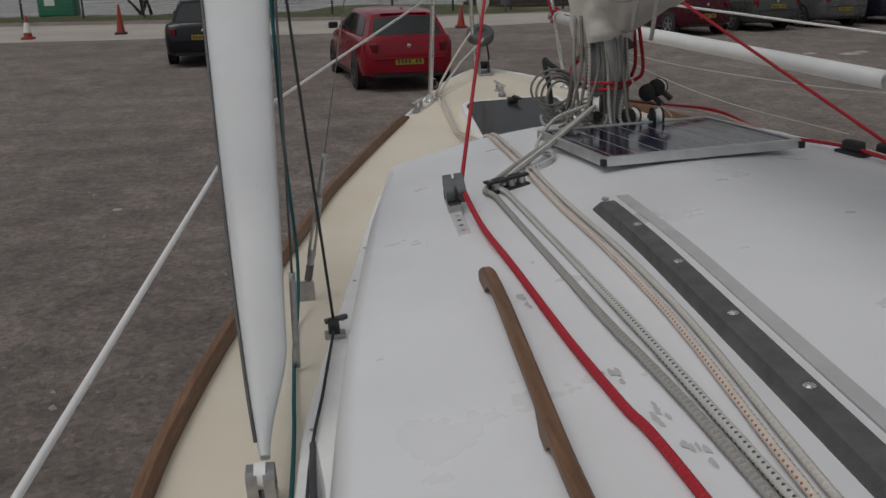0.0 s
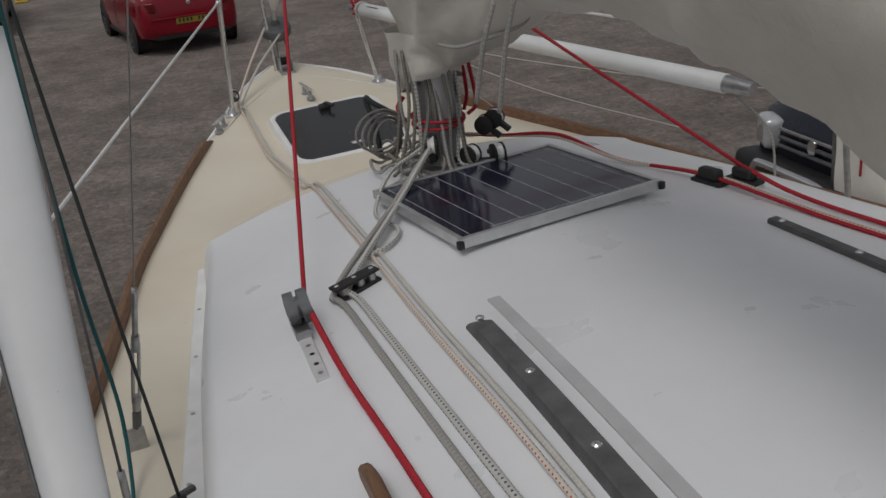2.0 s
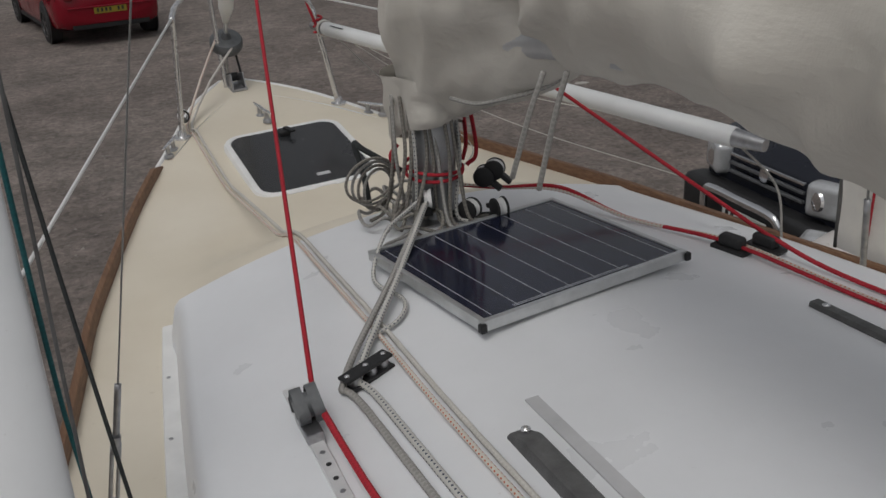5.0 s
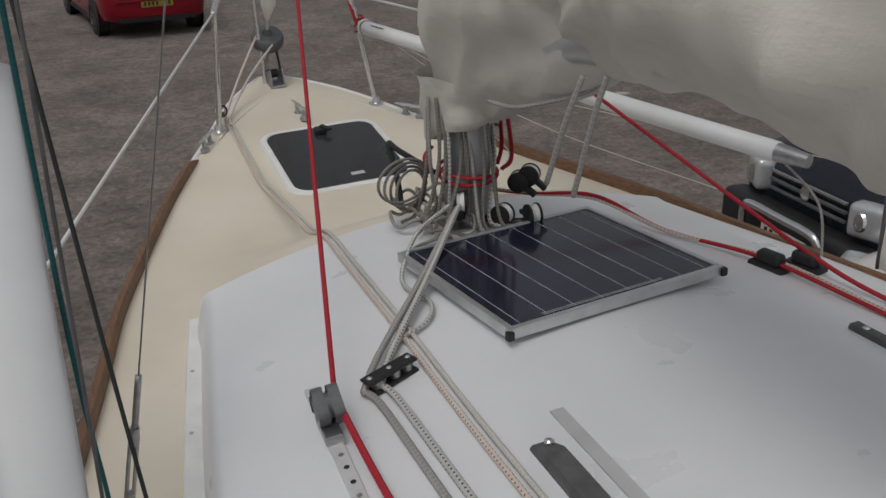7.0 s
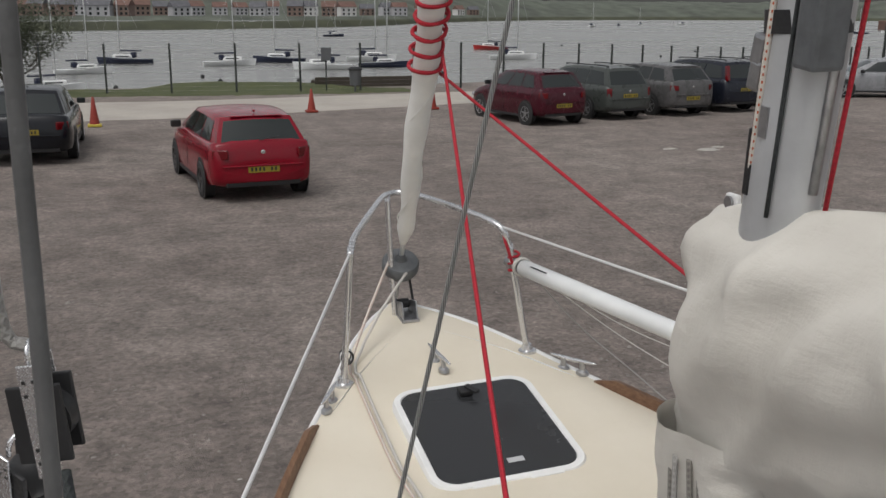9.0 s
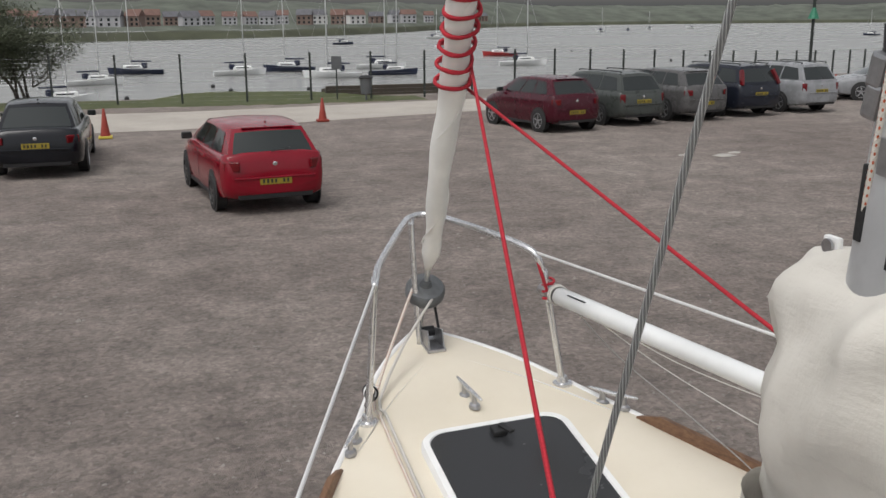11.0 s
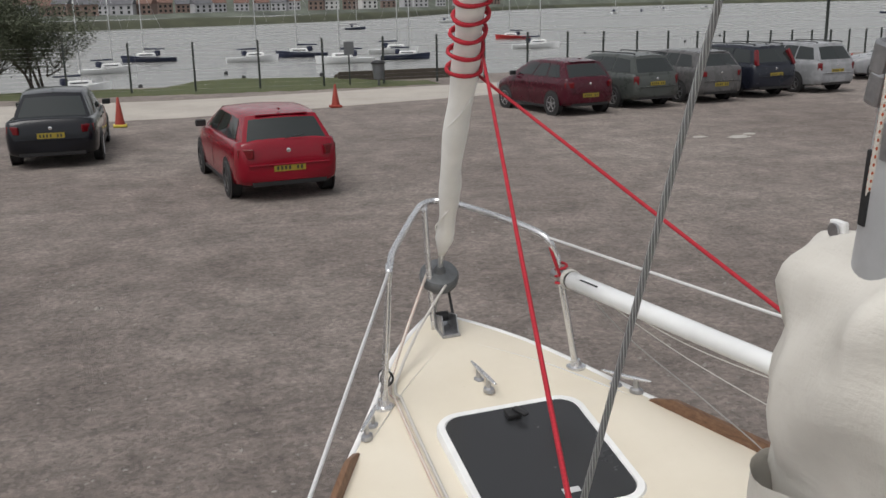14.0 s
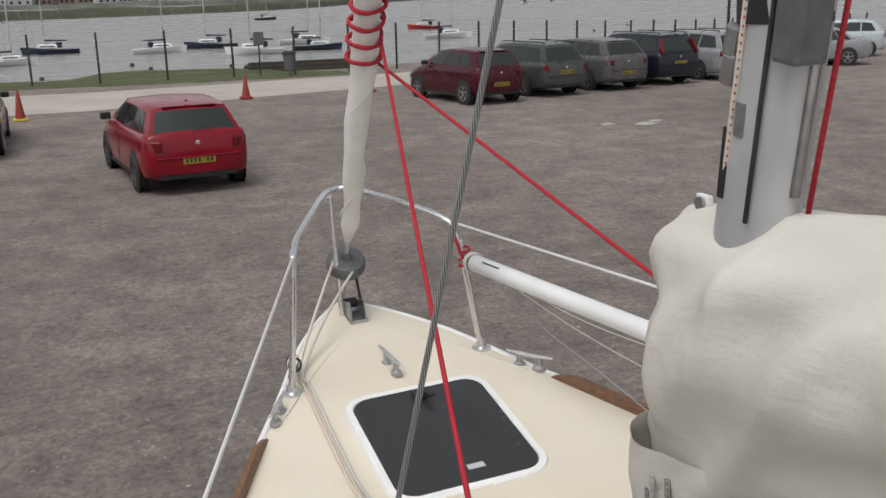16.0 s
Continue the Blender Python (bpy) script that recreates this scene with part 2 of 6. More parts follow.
    simple("plate_dark", (0.015, 0.015, 0.015), 0.5)
    simple("lamp_red", (0.11, 0.003, 0.006), 0.10)
    simple("lamp_clear", (0.50, 0.51, 0.52), 0.08, 0.4)
    simple("chrome", (0.72, 0.72, 0.73), 0.1, 1.0, 0.05)
    simple("alloy", (0.42, 0.42, 0.43), 0.3, 0.85)
    simple("alloy_dark", (0.05, 0.05, 0.052), 0.35, 0.6)
    for name, col, rough in (("paint_red", (0.185, 0.003, 0.012), 0.16), ("paint_black", (0.004, 0.005, 0.008), 0.16), ("paint_maroon", (0.050, 0.003, 0.010), 0.22),
                             ("paint_sage", (0.052, 0.058, 0.054), 0.28), ("paint_bronze", (0.082, 0.080, 0.080), 0.26), ("paint_navy", (0.012, 0.014, 0.022), 0.2),
                             ("paint_silver", (0.23, 0.235, 0.245), 0.25), ("paint_ice", (0.40, 0.46, 0.48), 0.25), ("paint_white", (0.66, 0.62, 0.59), 0.3)):
        n = Nodes(name, col, rough, 0.0)
        n.b.inputs["Coat Weight"].default_value = 0.18
        n.b.inputs["Specular IOR Level"].default_value = 0.32
        n.b.inputs["Coat Roughness"].default_value = 0.06
        n.color(n.ramp(n.noise(1.5, 5), [(0.3, tuple(c * 0.93 for c in col)), (0.7, tuple(min(1, c * 1.07) for c in col))]))
        n.rough(n.ramp(n.noise(3, 6, 0.7), [(0.3, (rough - 0.05,) * 3), (0.7, (rough + 0.12,) * 3)]))
    n = Nodes("car_glass", (0.020, 0.024, 0.024), 0.05)
    n.b.inputs["IOR"].default_value = 1.5
    n.rough(n.ramp(n.noise(4, 4), [(0.3, (0.03,) * 3), (0.7, (0.1,) * 3)]))


build_materials()


# ---- makers ----
def thing(name, label, category, group="", at=None):
    """An empty that holds a thing's parts."""
    ob = new(name)
    ob.empty_display_size = 0.1
    if at is not None:
        ob.matrix_basis = at
    return tagged(ob, label, category, group)


def link_mesh(name, me, mat, parent=None, label="", smooth=True):
    me.materials.append(MATS[mat])
    if smooth:
        me.shade_smooth()
    ob = new(name, me)
    ob.parent = parent
    if label:
        ob["label"] = label
    return ob


def part(name, bm, mat, parent=None, label="", smooth=False):
    me = bpy.data.meshes.new(name)
    bmesh.ops.recalc_face_normals(bm, faces=bm.faces)
    bm.to_mesh(me)
    bm.free()
    ob = link_mesh(name, me, mat, parent, label, smooth)
    if smooth:
        me.set_sharp_from_angle(angle=radians(40))
    return ob


def box(size, at=(0, 0, 0), turn=None, bevel=0.0, bm=None, segs=2):
    bm = bm or bmesh.new()
    m = Matrix.Translation(at) @ (turn.to_4x4() if turn else Matrix()) @ Matrix.Diagonal((*size, 1))
    made = bmesh.ops.create_cube(bm, size=1, matrix=m)
    if bevel:
        edges = list({e for v in made["verts"] for e in v.link_edges})
        bmesh.ops.bevel(bm, geom=edges, offset=bevel, segments=segs, affect="EDGES", profile=0.6)
    return bm


def rod(a, b, r, r2=None, seg=10, bm=None):
    bm = bm or bmesh.new()
    a, b = Vector(a), Vector(b)
    d = b - a
    m = Matrix.Translation((a + b) / 2) @ d.to_track_quat("Z", "Y").to_matrix().to_4x4()
    bmesh.ops.create_cone(bm, cap_ends=True, segments=seg, radius1=r, radius2=r if r2 is None else r2, depth=d.length, matrix=m)
    return bm


def curve_points(keys, steps=8):
    """A smooth line through the keys."""
    k = [Vector(p) for p in keys]
    if len(k) < 3:
        n = max(2, steps)
        return [k[0].lerp(k[-1], i / n) for i in range(n + 1)]
    k = [2 * k[0] - k[1]] + k + [2 * k[-1] - k[-2]]
    out = []
    for i in range(1, len(k) - 2):
        p0, p1, p2, p3 = k[i - 1:i + 3]
        for j in range(steps):
            t = j / steps
            out.append(0.5 * ((2 * p1) + (p2 - p0) * t + (2 * p0 - 5 * p1 + 4 * p2 - p3) * t * t + (3 * p1 - p0 - 3 * p2 + p3) * t ** 3))
    out.append(k[-2])
    return out


def tube(name, keys, r, mat, parent=None, label="", seg=8, steps=8, raw=False):
    """A round line along the keys, with a map of turns and metres on it. r may be a list along the line."""
    pts = [Vector(p) for p in keys] if raw else curve_points(keys, steps)
    rs = r if isinstance(r, (list, tuple)) else [r] * len(pts)
    verts, faces, uv = [], [], []
    side = None
    run = 0.0
    vs = []
    for i, p in enumerate(pts):
        d = (pts[min(i + 1, len(pts) - 1)] - pts[max(i - 1, 0)]).normalized()
        if side is None:
            side = d.orthogonal().normalized()
        side = (side - d * side.dot(d)).normalized()
        up = d.cross(side)
        if i:
            run += (p - pts[i - 1]).length
        vs.append(run)
        for j in range(seg):
            a = 2 * math.pi * j / seg
            verts.append(p + (side * math.cos(a) + up * math.sin(a)) * rs[i])
    for i in range(len(pts) - 1):
        for j in range(seg):
            k = (j + 1) % seg
            faces.append((i * seg + j, i * seg + k, (i + 1) * seg + k, (i + 1) * seg + j))
            uv += [(j / seg, vs[i]), ((j + 1) / seg, vs[i]), ((j + 1) / seg, vs[i + 1]), (j / seg, vs[i + 1])]
    n = len(verts)
    faces.append(tuple(range(seg))[::-1])
    faces.append(tuple(range(n - seg, n)))
    uv += [(0, 0)] * seg + [(0, run)] * seg
    me = bpy.data.meshes.new(name)
    me.from_pydata(verts, [], faces)
    layer = me.uv_layers.new(name="turns")
    layer.data.foreach_set("uv", np.array(uv, dtype=np.float32).ravel())
    return link_mesh(name, me, mat, parent, label)


def rope(keys, r, mat, label, category="rope", name="rope", group="", **kw):
    return tagged(tube(name, keys, r, mat, None, **kw), label, category, group)


def grid_mesh(name, rows, mat, parent=None, label="", closed=False, smooth=True, caps=False, angle=None):
    """A sheet through rows of points."""
    n = len(rows[0])
    verts = [tuple(p) for row in rows for p in row]
    faces = []
    for i in range(len(rows) - 1):
        for j in range(n if closed else n - 1):
            k = (j + 1) % n
            faces.append((i * n + j, i * n + k, (i + 1) * n + k, (i + 1) * n + j))
    if caps:
        faces.append(tuple(range(n))[::-1])
        faces.append(tuple(range((len(rows) - 1) * n, len(rows) * n)))
    bm = bmesh.new()
    bv = [bm.verts.new(v) for v in verts]
    for f in faces:
        bm.faces.new([bv[i] for i in f])
    bmesh.ops.recalc_face_normals(bm, faces=bm.faces)
    me = bpy.data.meshes.new(name)
    bm.to_mesh(me)
    bm.free()
    ob = link_mesh(name, me, mat, parent, label, smooth)
    if angle:
        me.set_sharp_from_angle(angle=radians(angle))
    return ob


def lathe(profile, seg=20, bm=None, m=Matrix()):
    """A body of turned shape about z, from (radius, height) pairs."""
    bm = bm or bmesh.new()
    rings = []
    for r, z in profile:
        rings.append([bm.verts.new(m @ Vector((r * math.cos(2 * math.pi * j / seg), r * math.sin(2 * math.pi * j / seg), z))) for j in range(seg)])
    for a, b in zip(rings, rings[1:]):
        for j in range(seg):
            bm.faces.new((a[j], a[(j + 1) % seg], b[(j + 1) % seg], b[j]))
    bm.faces.new(rings[0][::-1])
    bm.faces.new(rings[-1])
    return bm


def smooth_at(keys, v):
    """A smooth curve through (place, value) keys."""
    xs, ys = zip(*keys)
    if v <= xs[0]:
        return ys[0]
    if v >= xs[-1]:
        return ys[-1]
    i = max(k for k in range(len(xs)) if xs[k] <= v)
    i = min(i, len(xs) - 2)

    def slope(k):
        if k == 0 or k == len(xs) - 1:
            return (ys[1] - ys[0]) / (xs[1] - xs[0]) if k == 0 else (ys[-1] - ys[-2]) / (xs[-1] - xs[-2])
        return (ys[k + 1] - ys[k - 1]) / (xs[k + 1] - xs[k - 1])

    h = xs[i + 1] - xs[i]
    t = (v - xs[i]) / h
    return ((2 * t ** 3 - 3 * t * t + 1) * ys[i] + (t ** 3 - 2 * t * t + t) * h * slope(i) + (3 * t * t - 2 * t ** 3) * ys[i + 1] + (t ** 3 - t * t) * h * slope(i + 1))


def step(a, b, v):
    t = min(1, max(0, (v - a) / (b - a)))
    return t * t * (3 - 2 * t)


# ---- ground, track, bank and water ----
def fence_y(x):
    return smooth_at([(-60, 44.0), (-12, 41.0), (-2, 39.8), (8, 39.2), (18, 40.4), (34, 43.1), (80, 52.0), (140, 64.0)], x)


def build_ground():
    def ground_z(x, y):
        over = y - fence_y(x)
        if over < 2.4:
            return 0.0
        return -5.0 * step(2.4, 14, over)

    xs = sorted({*np.linspace(-70, 110, 91), -1500, -400, -150, 200, 500, 1500})
    ys = sorted({*np.linspace(-20, 80, 81), -600, -150, -50, 120, 300, 900, 3000})
    rows = [[(x, y, ground_z(x, y)) for x in xs] for y in ys]
    tagged(grid_mesh("ground", rows, "gravel"), "brown grey rolled gravel car park with worn tracks", "ground", kind="structure")
    near = [(-70, 33.0), (-25, 31.3), (-9, 30.4), (0, 30.6), (6.4, 32.0), (15, 34.0), (27, 36.6), (60, 44.5), (110, 56.5)]
    far = [(-70, 40.5), (-25, 38.6), (-9, 37.2), (0, 36.2), (7.8, 37.2), (15, 38.0), (27, 40.4), (60, 47.0), (110, 58.5)]
    xs = np.linspace(-70, 110, 120)
    rows = []
    for k in range(5):
        rows.append([(x, (smooth_at(near, x) + 0.25 * noise.noise((x * 0.7, 0, 0))) * (1 - k / 4) + smooth_at(far, x) * k / 4, 0.006 + 0.012 * math.sin(math.pi * k / 4)) for x in xs])
    tagged(grid_mesh("road", rows, "track"), "pale worn concrete track along the fence", "road", kind="structure")
    # grass bank behind the fence, uneven
    rows = []
    for k in range(26):
        over = -2.0 + k * 0.5
        row = []
        for x in np.linspace(-40, 9.5, 130):
            edge = smooth_at([(-40, 2.6), (-1.0, 2.4), (0.8, 4.6), (3, 5.2), (5.6, 4.2), (8, 1.8), (9.5, 1.2)], x)
            h = 0.03 + 0.20 * step(0, 3, over) * (0.6 + 0.4 * noise.noise((x * 0.35, over * 0.4, 3)))
            h *= 1 - step(edge - 1.2, edge, over)
            z = h + 0.05 * noise.noise((x * 2.1, over * 2.3, 7)) - 0.14 * (1 - step(-2, -1.1 + 0.5 * noise.noise((x, 0, 1)), over))
            z -= 0.7 * step(edge - 0.5, edge + 0.3, over) + 3.0 * step(edge + 0.2, edge + 4, over)
            row.append((x, fence_y(x) + over, z))
        rows.append(row)
    tagged(grid_mesh("grass_bank", rows, "grass"), "rough green and brown grass bank by the water", "grass", kind="stuff")
    rows = [[(x, y, -3.0) for x in (-1500, -100, 0, 100, 300, 1500)] for y in (43.5, 80, 200, 600, 3000)]
    tagged(grid_mesh("water", rows, "water", smooth=False), "grey rippled estuary water under cloud", "water", kind="structure")


build_ground()


# ---- the boat ----
# the boat is built upright and then leaned by this pose, as it stands ashore
HEEL = pose(0.004, -0.064, 0.037, -0.18, -2.36, -0.64)
ASHORE = set(scene.objects)
BEAM = [(-2.2, 1.10), (-1.0, 1.28), (0.3, 1.36), (1.5, 1.348), (1.83, 1.318), (2.36, 1.228), (2.98, 1.08), (3.22, 1.025), (3.48, 0.967), (3.82, 0.862), (4.15, 0.753), (4.33, 0.685), (4.64, 0.545), (4.87, 0.43), (5.24, 0.262), (5.5, 0.10), (5.58, 0.03)]
SHEER = [(-2.2, 1.58), (0.0, 1.57), (2.0, 1.585), (3.0, 1.61), (4.0, 1.645), (4.3, 1.663), (4.7, 1.712), (5.0, 1.755), (5.58, 1.80)]
ROOF_HALF = [(-0.6, 0.98), (1.0, 0.945), (1.55, 0.908), (2.13, 0.85), (2.445, 0.813), (3.12, 0.71)]


def beam(y):
    return smooth_at(BEAM, y)


def flat_deck(x, y):
    b = max(0.03, beam(y))
    return smooth_at(SHEER, y) + 0.010 * (1 - min(1, (x / b) ** 2))


def roof_z(x, y):
    hw = smooth_at(ROOF_HALF, y)
    crown = 1.945 - 0.027 * step(1.5, 2.4, y) - 0.025 * step(2.4, 3.3, y)
    return crown - 0.10 * (x / hw) ** 2


def front_y(x):
    a = abs(x)
    return 3.19 - 0.02 * (a / 0.7) ** 2


def deck_z(x, y):
    z = flat_deck(x, y)
    f = front_y(min(0.70, abs(x)))
    rise = (roof_z(x, min(y, f)) - z) * (1 - step(0, 0.62, y - f)) * (1 - step(0.50, 0.80, abs(x)))
    return z + max(0.0, rise) * 0.97


def surface(x, y, lift=0.0):
    """A point on the coachroof or the deck."""
    inside = y <= front_y(x) and abs(x) <= smooth_at(ROOF_HALF, y)
    return Vector((x, y, (roof_z(x, y) if inside else deck_z(x, y)) + lift))


def build_boat():
    boat = thing("sailing_boat", "small white sailing yacht with cream decks standing ashore on its keel", "boat")
    # hull
    rows = []
    for y in np.linspace(-2.2, 5.58, 60):
        b, s = beam(y), smooth_at(SHEER, y)
        depth = smooth_at([(-2.2, 0.75), (0, 1.05), (2, 1.15), (4, 1.0), (5, 0.8), (5.58, 0.35)], y)
        row = []
        for k in range(25):
            a = math.pi * (k / 24 - 0.5)
            row.append((b * math.copysign(abs(math.sin(a)) ** 0.55, a), y + 0.25 * step(4.3, 5.58, y) * (1 - math.cos(a)) * -1.2, s - 0.012 - depth * abs(math.cos(a)) ** 0.8))
        rows.append(row)
    grid_mesh("hull", rows, "white_paint", boat, caps=False)
    part("transom", box((2.04, 0.03, 0.95), (0, -2.2, 1.17), bevel=0.01), "white_paint", boat)
    bm = bmesh.new()
    for sx in (1,):
        box((0.16, 1.7, 0.75), (0, 1.1, 0.37), None, 0.05, bm)
    part("keel", bm, "blue_paint", boat, "dark antifouled keel")
    # deck
    rows = []
    for y in [*np.linspace(-2.2, 2.6, 26), *np.linspace(2.7, 5.0, 70), *np.linspace(5.03, 5.58, 18)]:
        b = beam(y)
        rows.append([(b * u, y, deck_z(b * u, y)) for u in np.linspace(-1, 1, 61)])
    grid_mesh("deck", rows, "deck_cream", boat, "cream non-slip painted deck")
    # gunwale edge
    for s in (-1, 1):
        keys = [(s * (beam(y) - 0.004), y, smooth_at(SHEER, y) - 0.004) for y in np.linspace(-2.2, 5.56, 70)]
        tube("gunwale", keys, 0.012, "white_plastic", boat, raw=True)
        # teak toe rail, from the quarter to the mooring fittings
        rows = []
        for y in np.linspace(-2.0, 4.64, 80):
            b, z = beam(y) - 0.018, smooth_at(SHEER, y)
            h = 0.038 * step(0, 0.10, 4.66 - y) + 0.004
            rows.append([(s * (b - 0.014), y, z - 0.004), (s * (b - 0.014), y, z + h - 0.006), (s * (b - 0.009), y, z + h), (s * (b + 0.009), y, z + h), (s * (b + 0.014), y, z + h - 0.006), (s * (b + 0.014), y, z - 0.004)])
        grid_mesh("toe_rail", rows, "teak", boat, "brown teak toe rail", closed=True, caps=True, angle=50)
    # coachroof: top, rolled edge, side and front in one moulding
    us = np.linspace(-1, 1, 61)
    rows = []
    for y in [*np.linspace(-0.6, 2.9, 60), *np.linspace(2.95, 3.12, 6)]:
        hw = smooth_at(ROOF_HALF, y)
        row = []
        for s in (-1,):
            row += [(-(hw + 0.06), y, flat_deck(-hw, y) - 0.01), (-(hw + 0.05), y, roof_z(hw, y) - 0.10), (-(hw + 0.028), y, roof_z(hw, y) - 0.025), (-(hw + 0.012), y, roof_z(hw, y) - 0.007)]
        row += [(hw * u, y, roof_z(hw * u, y)) for u in us]
        row += [((hw + 0.012), y, roof_z(hw, y) - 0.007), ((hw + 0.028), y, roof_z(hw, y) - 0.025), ((hw + 0.05), y, roof_z(hw, y) - 0.10), ((hw + 0.06), y, flat_deck(hw, y) - 0.01)]
        rows.append(row)
    last = rows[-1]
    for k in range(1, 9):
        f = k / 8
        row = []
        for p in last:
            x = p[0]
            xx = math.copysign(min(abs(x), 0.71), x)
            y = 3.12 + (front_y(xx) - 3.12) * f
            z = p[2] if abs(x) > 0.7101 else roof_z(x, y) if abs(x) > 0 else roof_z(0, y)
            row.append((x, y + (0.004 * f if abs(x) > 0.7101 else 0), z))
        rows.append(row)
    front = [(p[0], p[1] + 0.012, p[2] - 0.010) for p in rows[-1]]
    rows.append(front)
    rows.append([(p[0], p[1] + 0.02, min(p[2], flat_deck(p[0], p[1])) - 0.02) for p in front])
    grid_mesh("coachroof", rows, "gelcoat", boat, "glossy white moulded coachroof with scuffs", angle=60)
    part("bulkhead", box((1.9, 0.03, 0.30), (0, -0.6, 1.74), bevel=0.008), "gelcoat", boat)
    # screwed trim strip at the foot of the coachroof sides
    for s in (-1, 1):
        line = [(3.30, 0.760), (3.02, 0.812), (2.75, 0.858), (2.45, 0.907), (1.83, 1.005), (1.55, 1.036), (0.6, 1.075), (-0.5, 1.08)]
        rows = []
        for y in np.linspace(3.30, -0.5, 44):
            x = smooth_at(line[::-1], y)
            z = flat_deck(x, y)
            top = z + 0.035
            rows.append([(s * (x - 0.075), y, z - 0.01), (s * (x - 0.075), y, top), (s * (x + 0.008), y, top), (s * (x + 0.012), y, top - 0.006), (s * (x + 0.016), y, z - 0.01)])
        grid_mesh("side_trim", rows, "white_plastic", boat, "white trim strip fixed with screws", closed=True, caps=True, angle=40)
        for y in np.arange(0.28, 3.1, 0.274):
            x = smooth_at(line[::-1], y)
            part("screw", lathe([(0.0055, 0), (0.0055, 0.002), (0.003, 0.0032)], 8, m=Matrix.Translation((s * (x - 0.006), y, flat_deck(x, y) + 0.0345))), "dull_steel", boat)
    # cabin windows in the sides
    for s in (-1, 1):
        part("window", box((0.012, 1.0, 0.095), (s * 1.006, 0.86, 1.705), Matrix.Rotation(radians(s * 4), 3, "Y"), 0.004), "acrylic", boat, "dark cabin window")
    # teak grab rail
    for s in (-1, 1):
        pts = [(1.70, 0.660), (1.46, 0.667), (1.18, 0.682), (0.866, 0.698), (0.2, 0.71), (-0.4, 0.72)]
        rows = []
        for y in np.linspace(1.67, -0.4, 60):
            x = smooth_at(pts[::-1], y)
            base = roof_z(x, y)
            lift = 0.026 if 0.08 < (1.67 - y) % 0.62 else 0.002
            lift = 0.002 if y > 1.60 else lift
            top = 0.046 - 0.02 * step(1.61, 1.67, y)
            rows.append([(s * x - 0.011, y, base + lift), (s * x - 0.0115, y, base + top - 0.006), (s * x - 0.006, y, base + top), (s * x + 0.006, y, base + top), (s * x + 0.0115, y, base + top - 0.006), (s * x + 0.011, y, base + lift)])
        grid_mesh("grab_rail", rows, "teak", boat, "brown varnished teak grab rail", closed=True, caps=True, angle=40)
    # dark sliding-hatch runners with their screws, and a grey strip of painted shade beside one
    for x0, x1, y0, y1 in ((-0.326, -0.41, 2.0, 0.0), (0.476, 0.40, 2.10, 0.0)):
        rows = []
        for y in np.linspace(y0, y1, 36):
            x = x0 + (x1 - x0) * (y0 - y) / (y0 - y1)
            z = roof_z(x, y)
            h = 0.030 * step(-0.012, 0.03, y0 - y) if x0 < 0 else 0.014
            w = 0.022 if x0 < 0 else 0.016
            rows.append([(x - w, y, z - 0.004), (x - w * 0.9, y, z + h - 0.004), (x - w * 0.7, y, z + h), (x + w * 0.7, y, z + h), (x + w * 0.9, y, z + h - 0.004), (x + w, y, z - 0.004)])
        run = grid_mesh("hatch_runner", rows, "grey_rail", boat, "dark grey hatch runner with steel screws", closed=True, caps=True, angle=40)
        for y in np.arange(y0 - 0.035, 0.1, -0.25):
            x = x0 + (x1 - x0) * (y0 - y) / (y0 - y1)
            top = roof_z(x, y) + (0.030 if x0 < 0 else 0.014)
            part("screw", lathe([(0.009, -0.002), (0.009, 0.0015), (0.005, 0.004)], 10, m=Matrix.Translation((x, y, top))), "steel", run)
    # soft shade along the port runner, laid on as a thin grey strip
    rows = []
    for y in np.linspace(2.08, 0.0, 30):
        x = -0.250 - 0.05 * (2.08 - y) / 1.09
        rows.append([(x - 0.014, y, roof_z(x, y) - 0.002), (x - 0.014, y, roof_z(x, y) + 0.003), (x + 0.014, y, roof_z(x, y) + 0.003), (x + 0.014, y, roof_z(x, y) - 0.002)])
    grid_mesh("shade_strip", rows, "grey_strip", boat, "grey strip painted as soft shade beside the hatch runner", closed=True, caps=True, angle=40)
    # scuff patches where fittings were
    for x, y, a, w in ((-0.622, 1.50, 20, 0.08), (-0.565, 1.16, -30, 0.06), (-0.545, 1.03, 10, 0.06), (-0.53, 0.92, 30, 0.07)):
        bm = bmesh.new()
        for k in range(7):
            xx, yy = x + random.uniform(-0.012, 0.012), y + random.uniform(-w, w) / 2
            ring = []
            for j in range(7):
                r = random.uniform(0.003, 0.009)
                aa = 2 * math.pi * j / 7
                px, py = xx + 0.6 * r * math.cos(aa), yy + 1.8 * r * math.sin(aa)
                ring.append(bm.verts.new((px, py, roof_z(px, py) + 0.0015)))
            bm.faces.new(ring)
        part("scuff", bm, "grey_strip", boat, "grey scuffed bare patch")


build_boat()


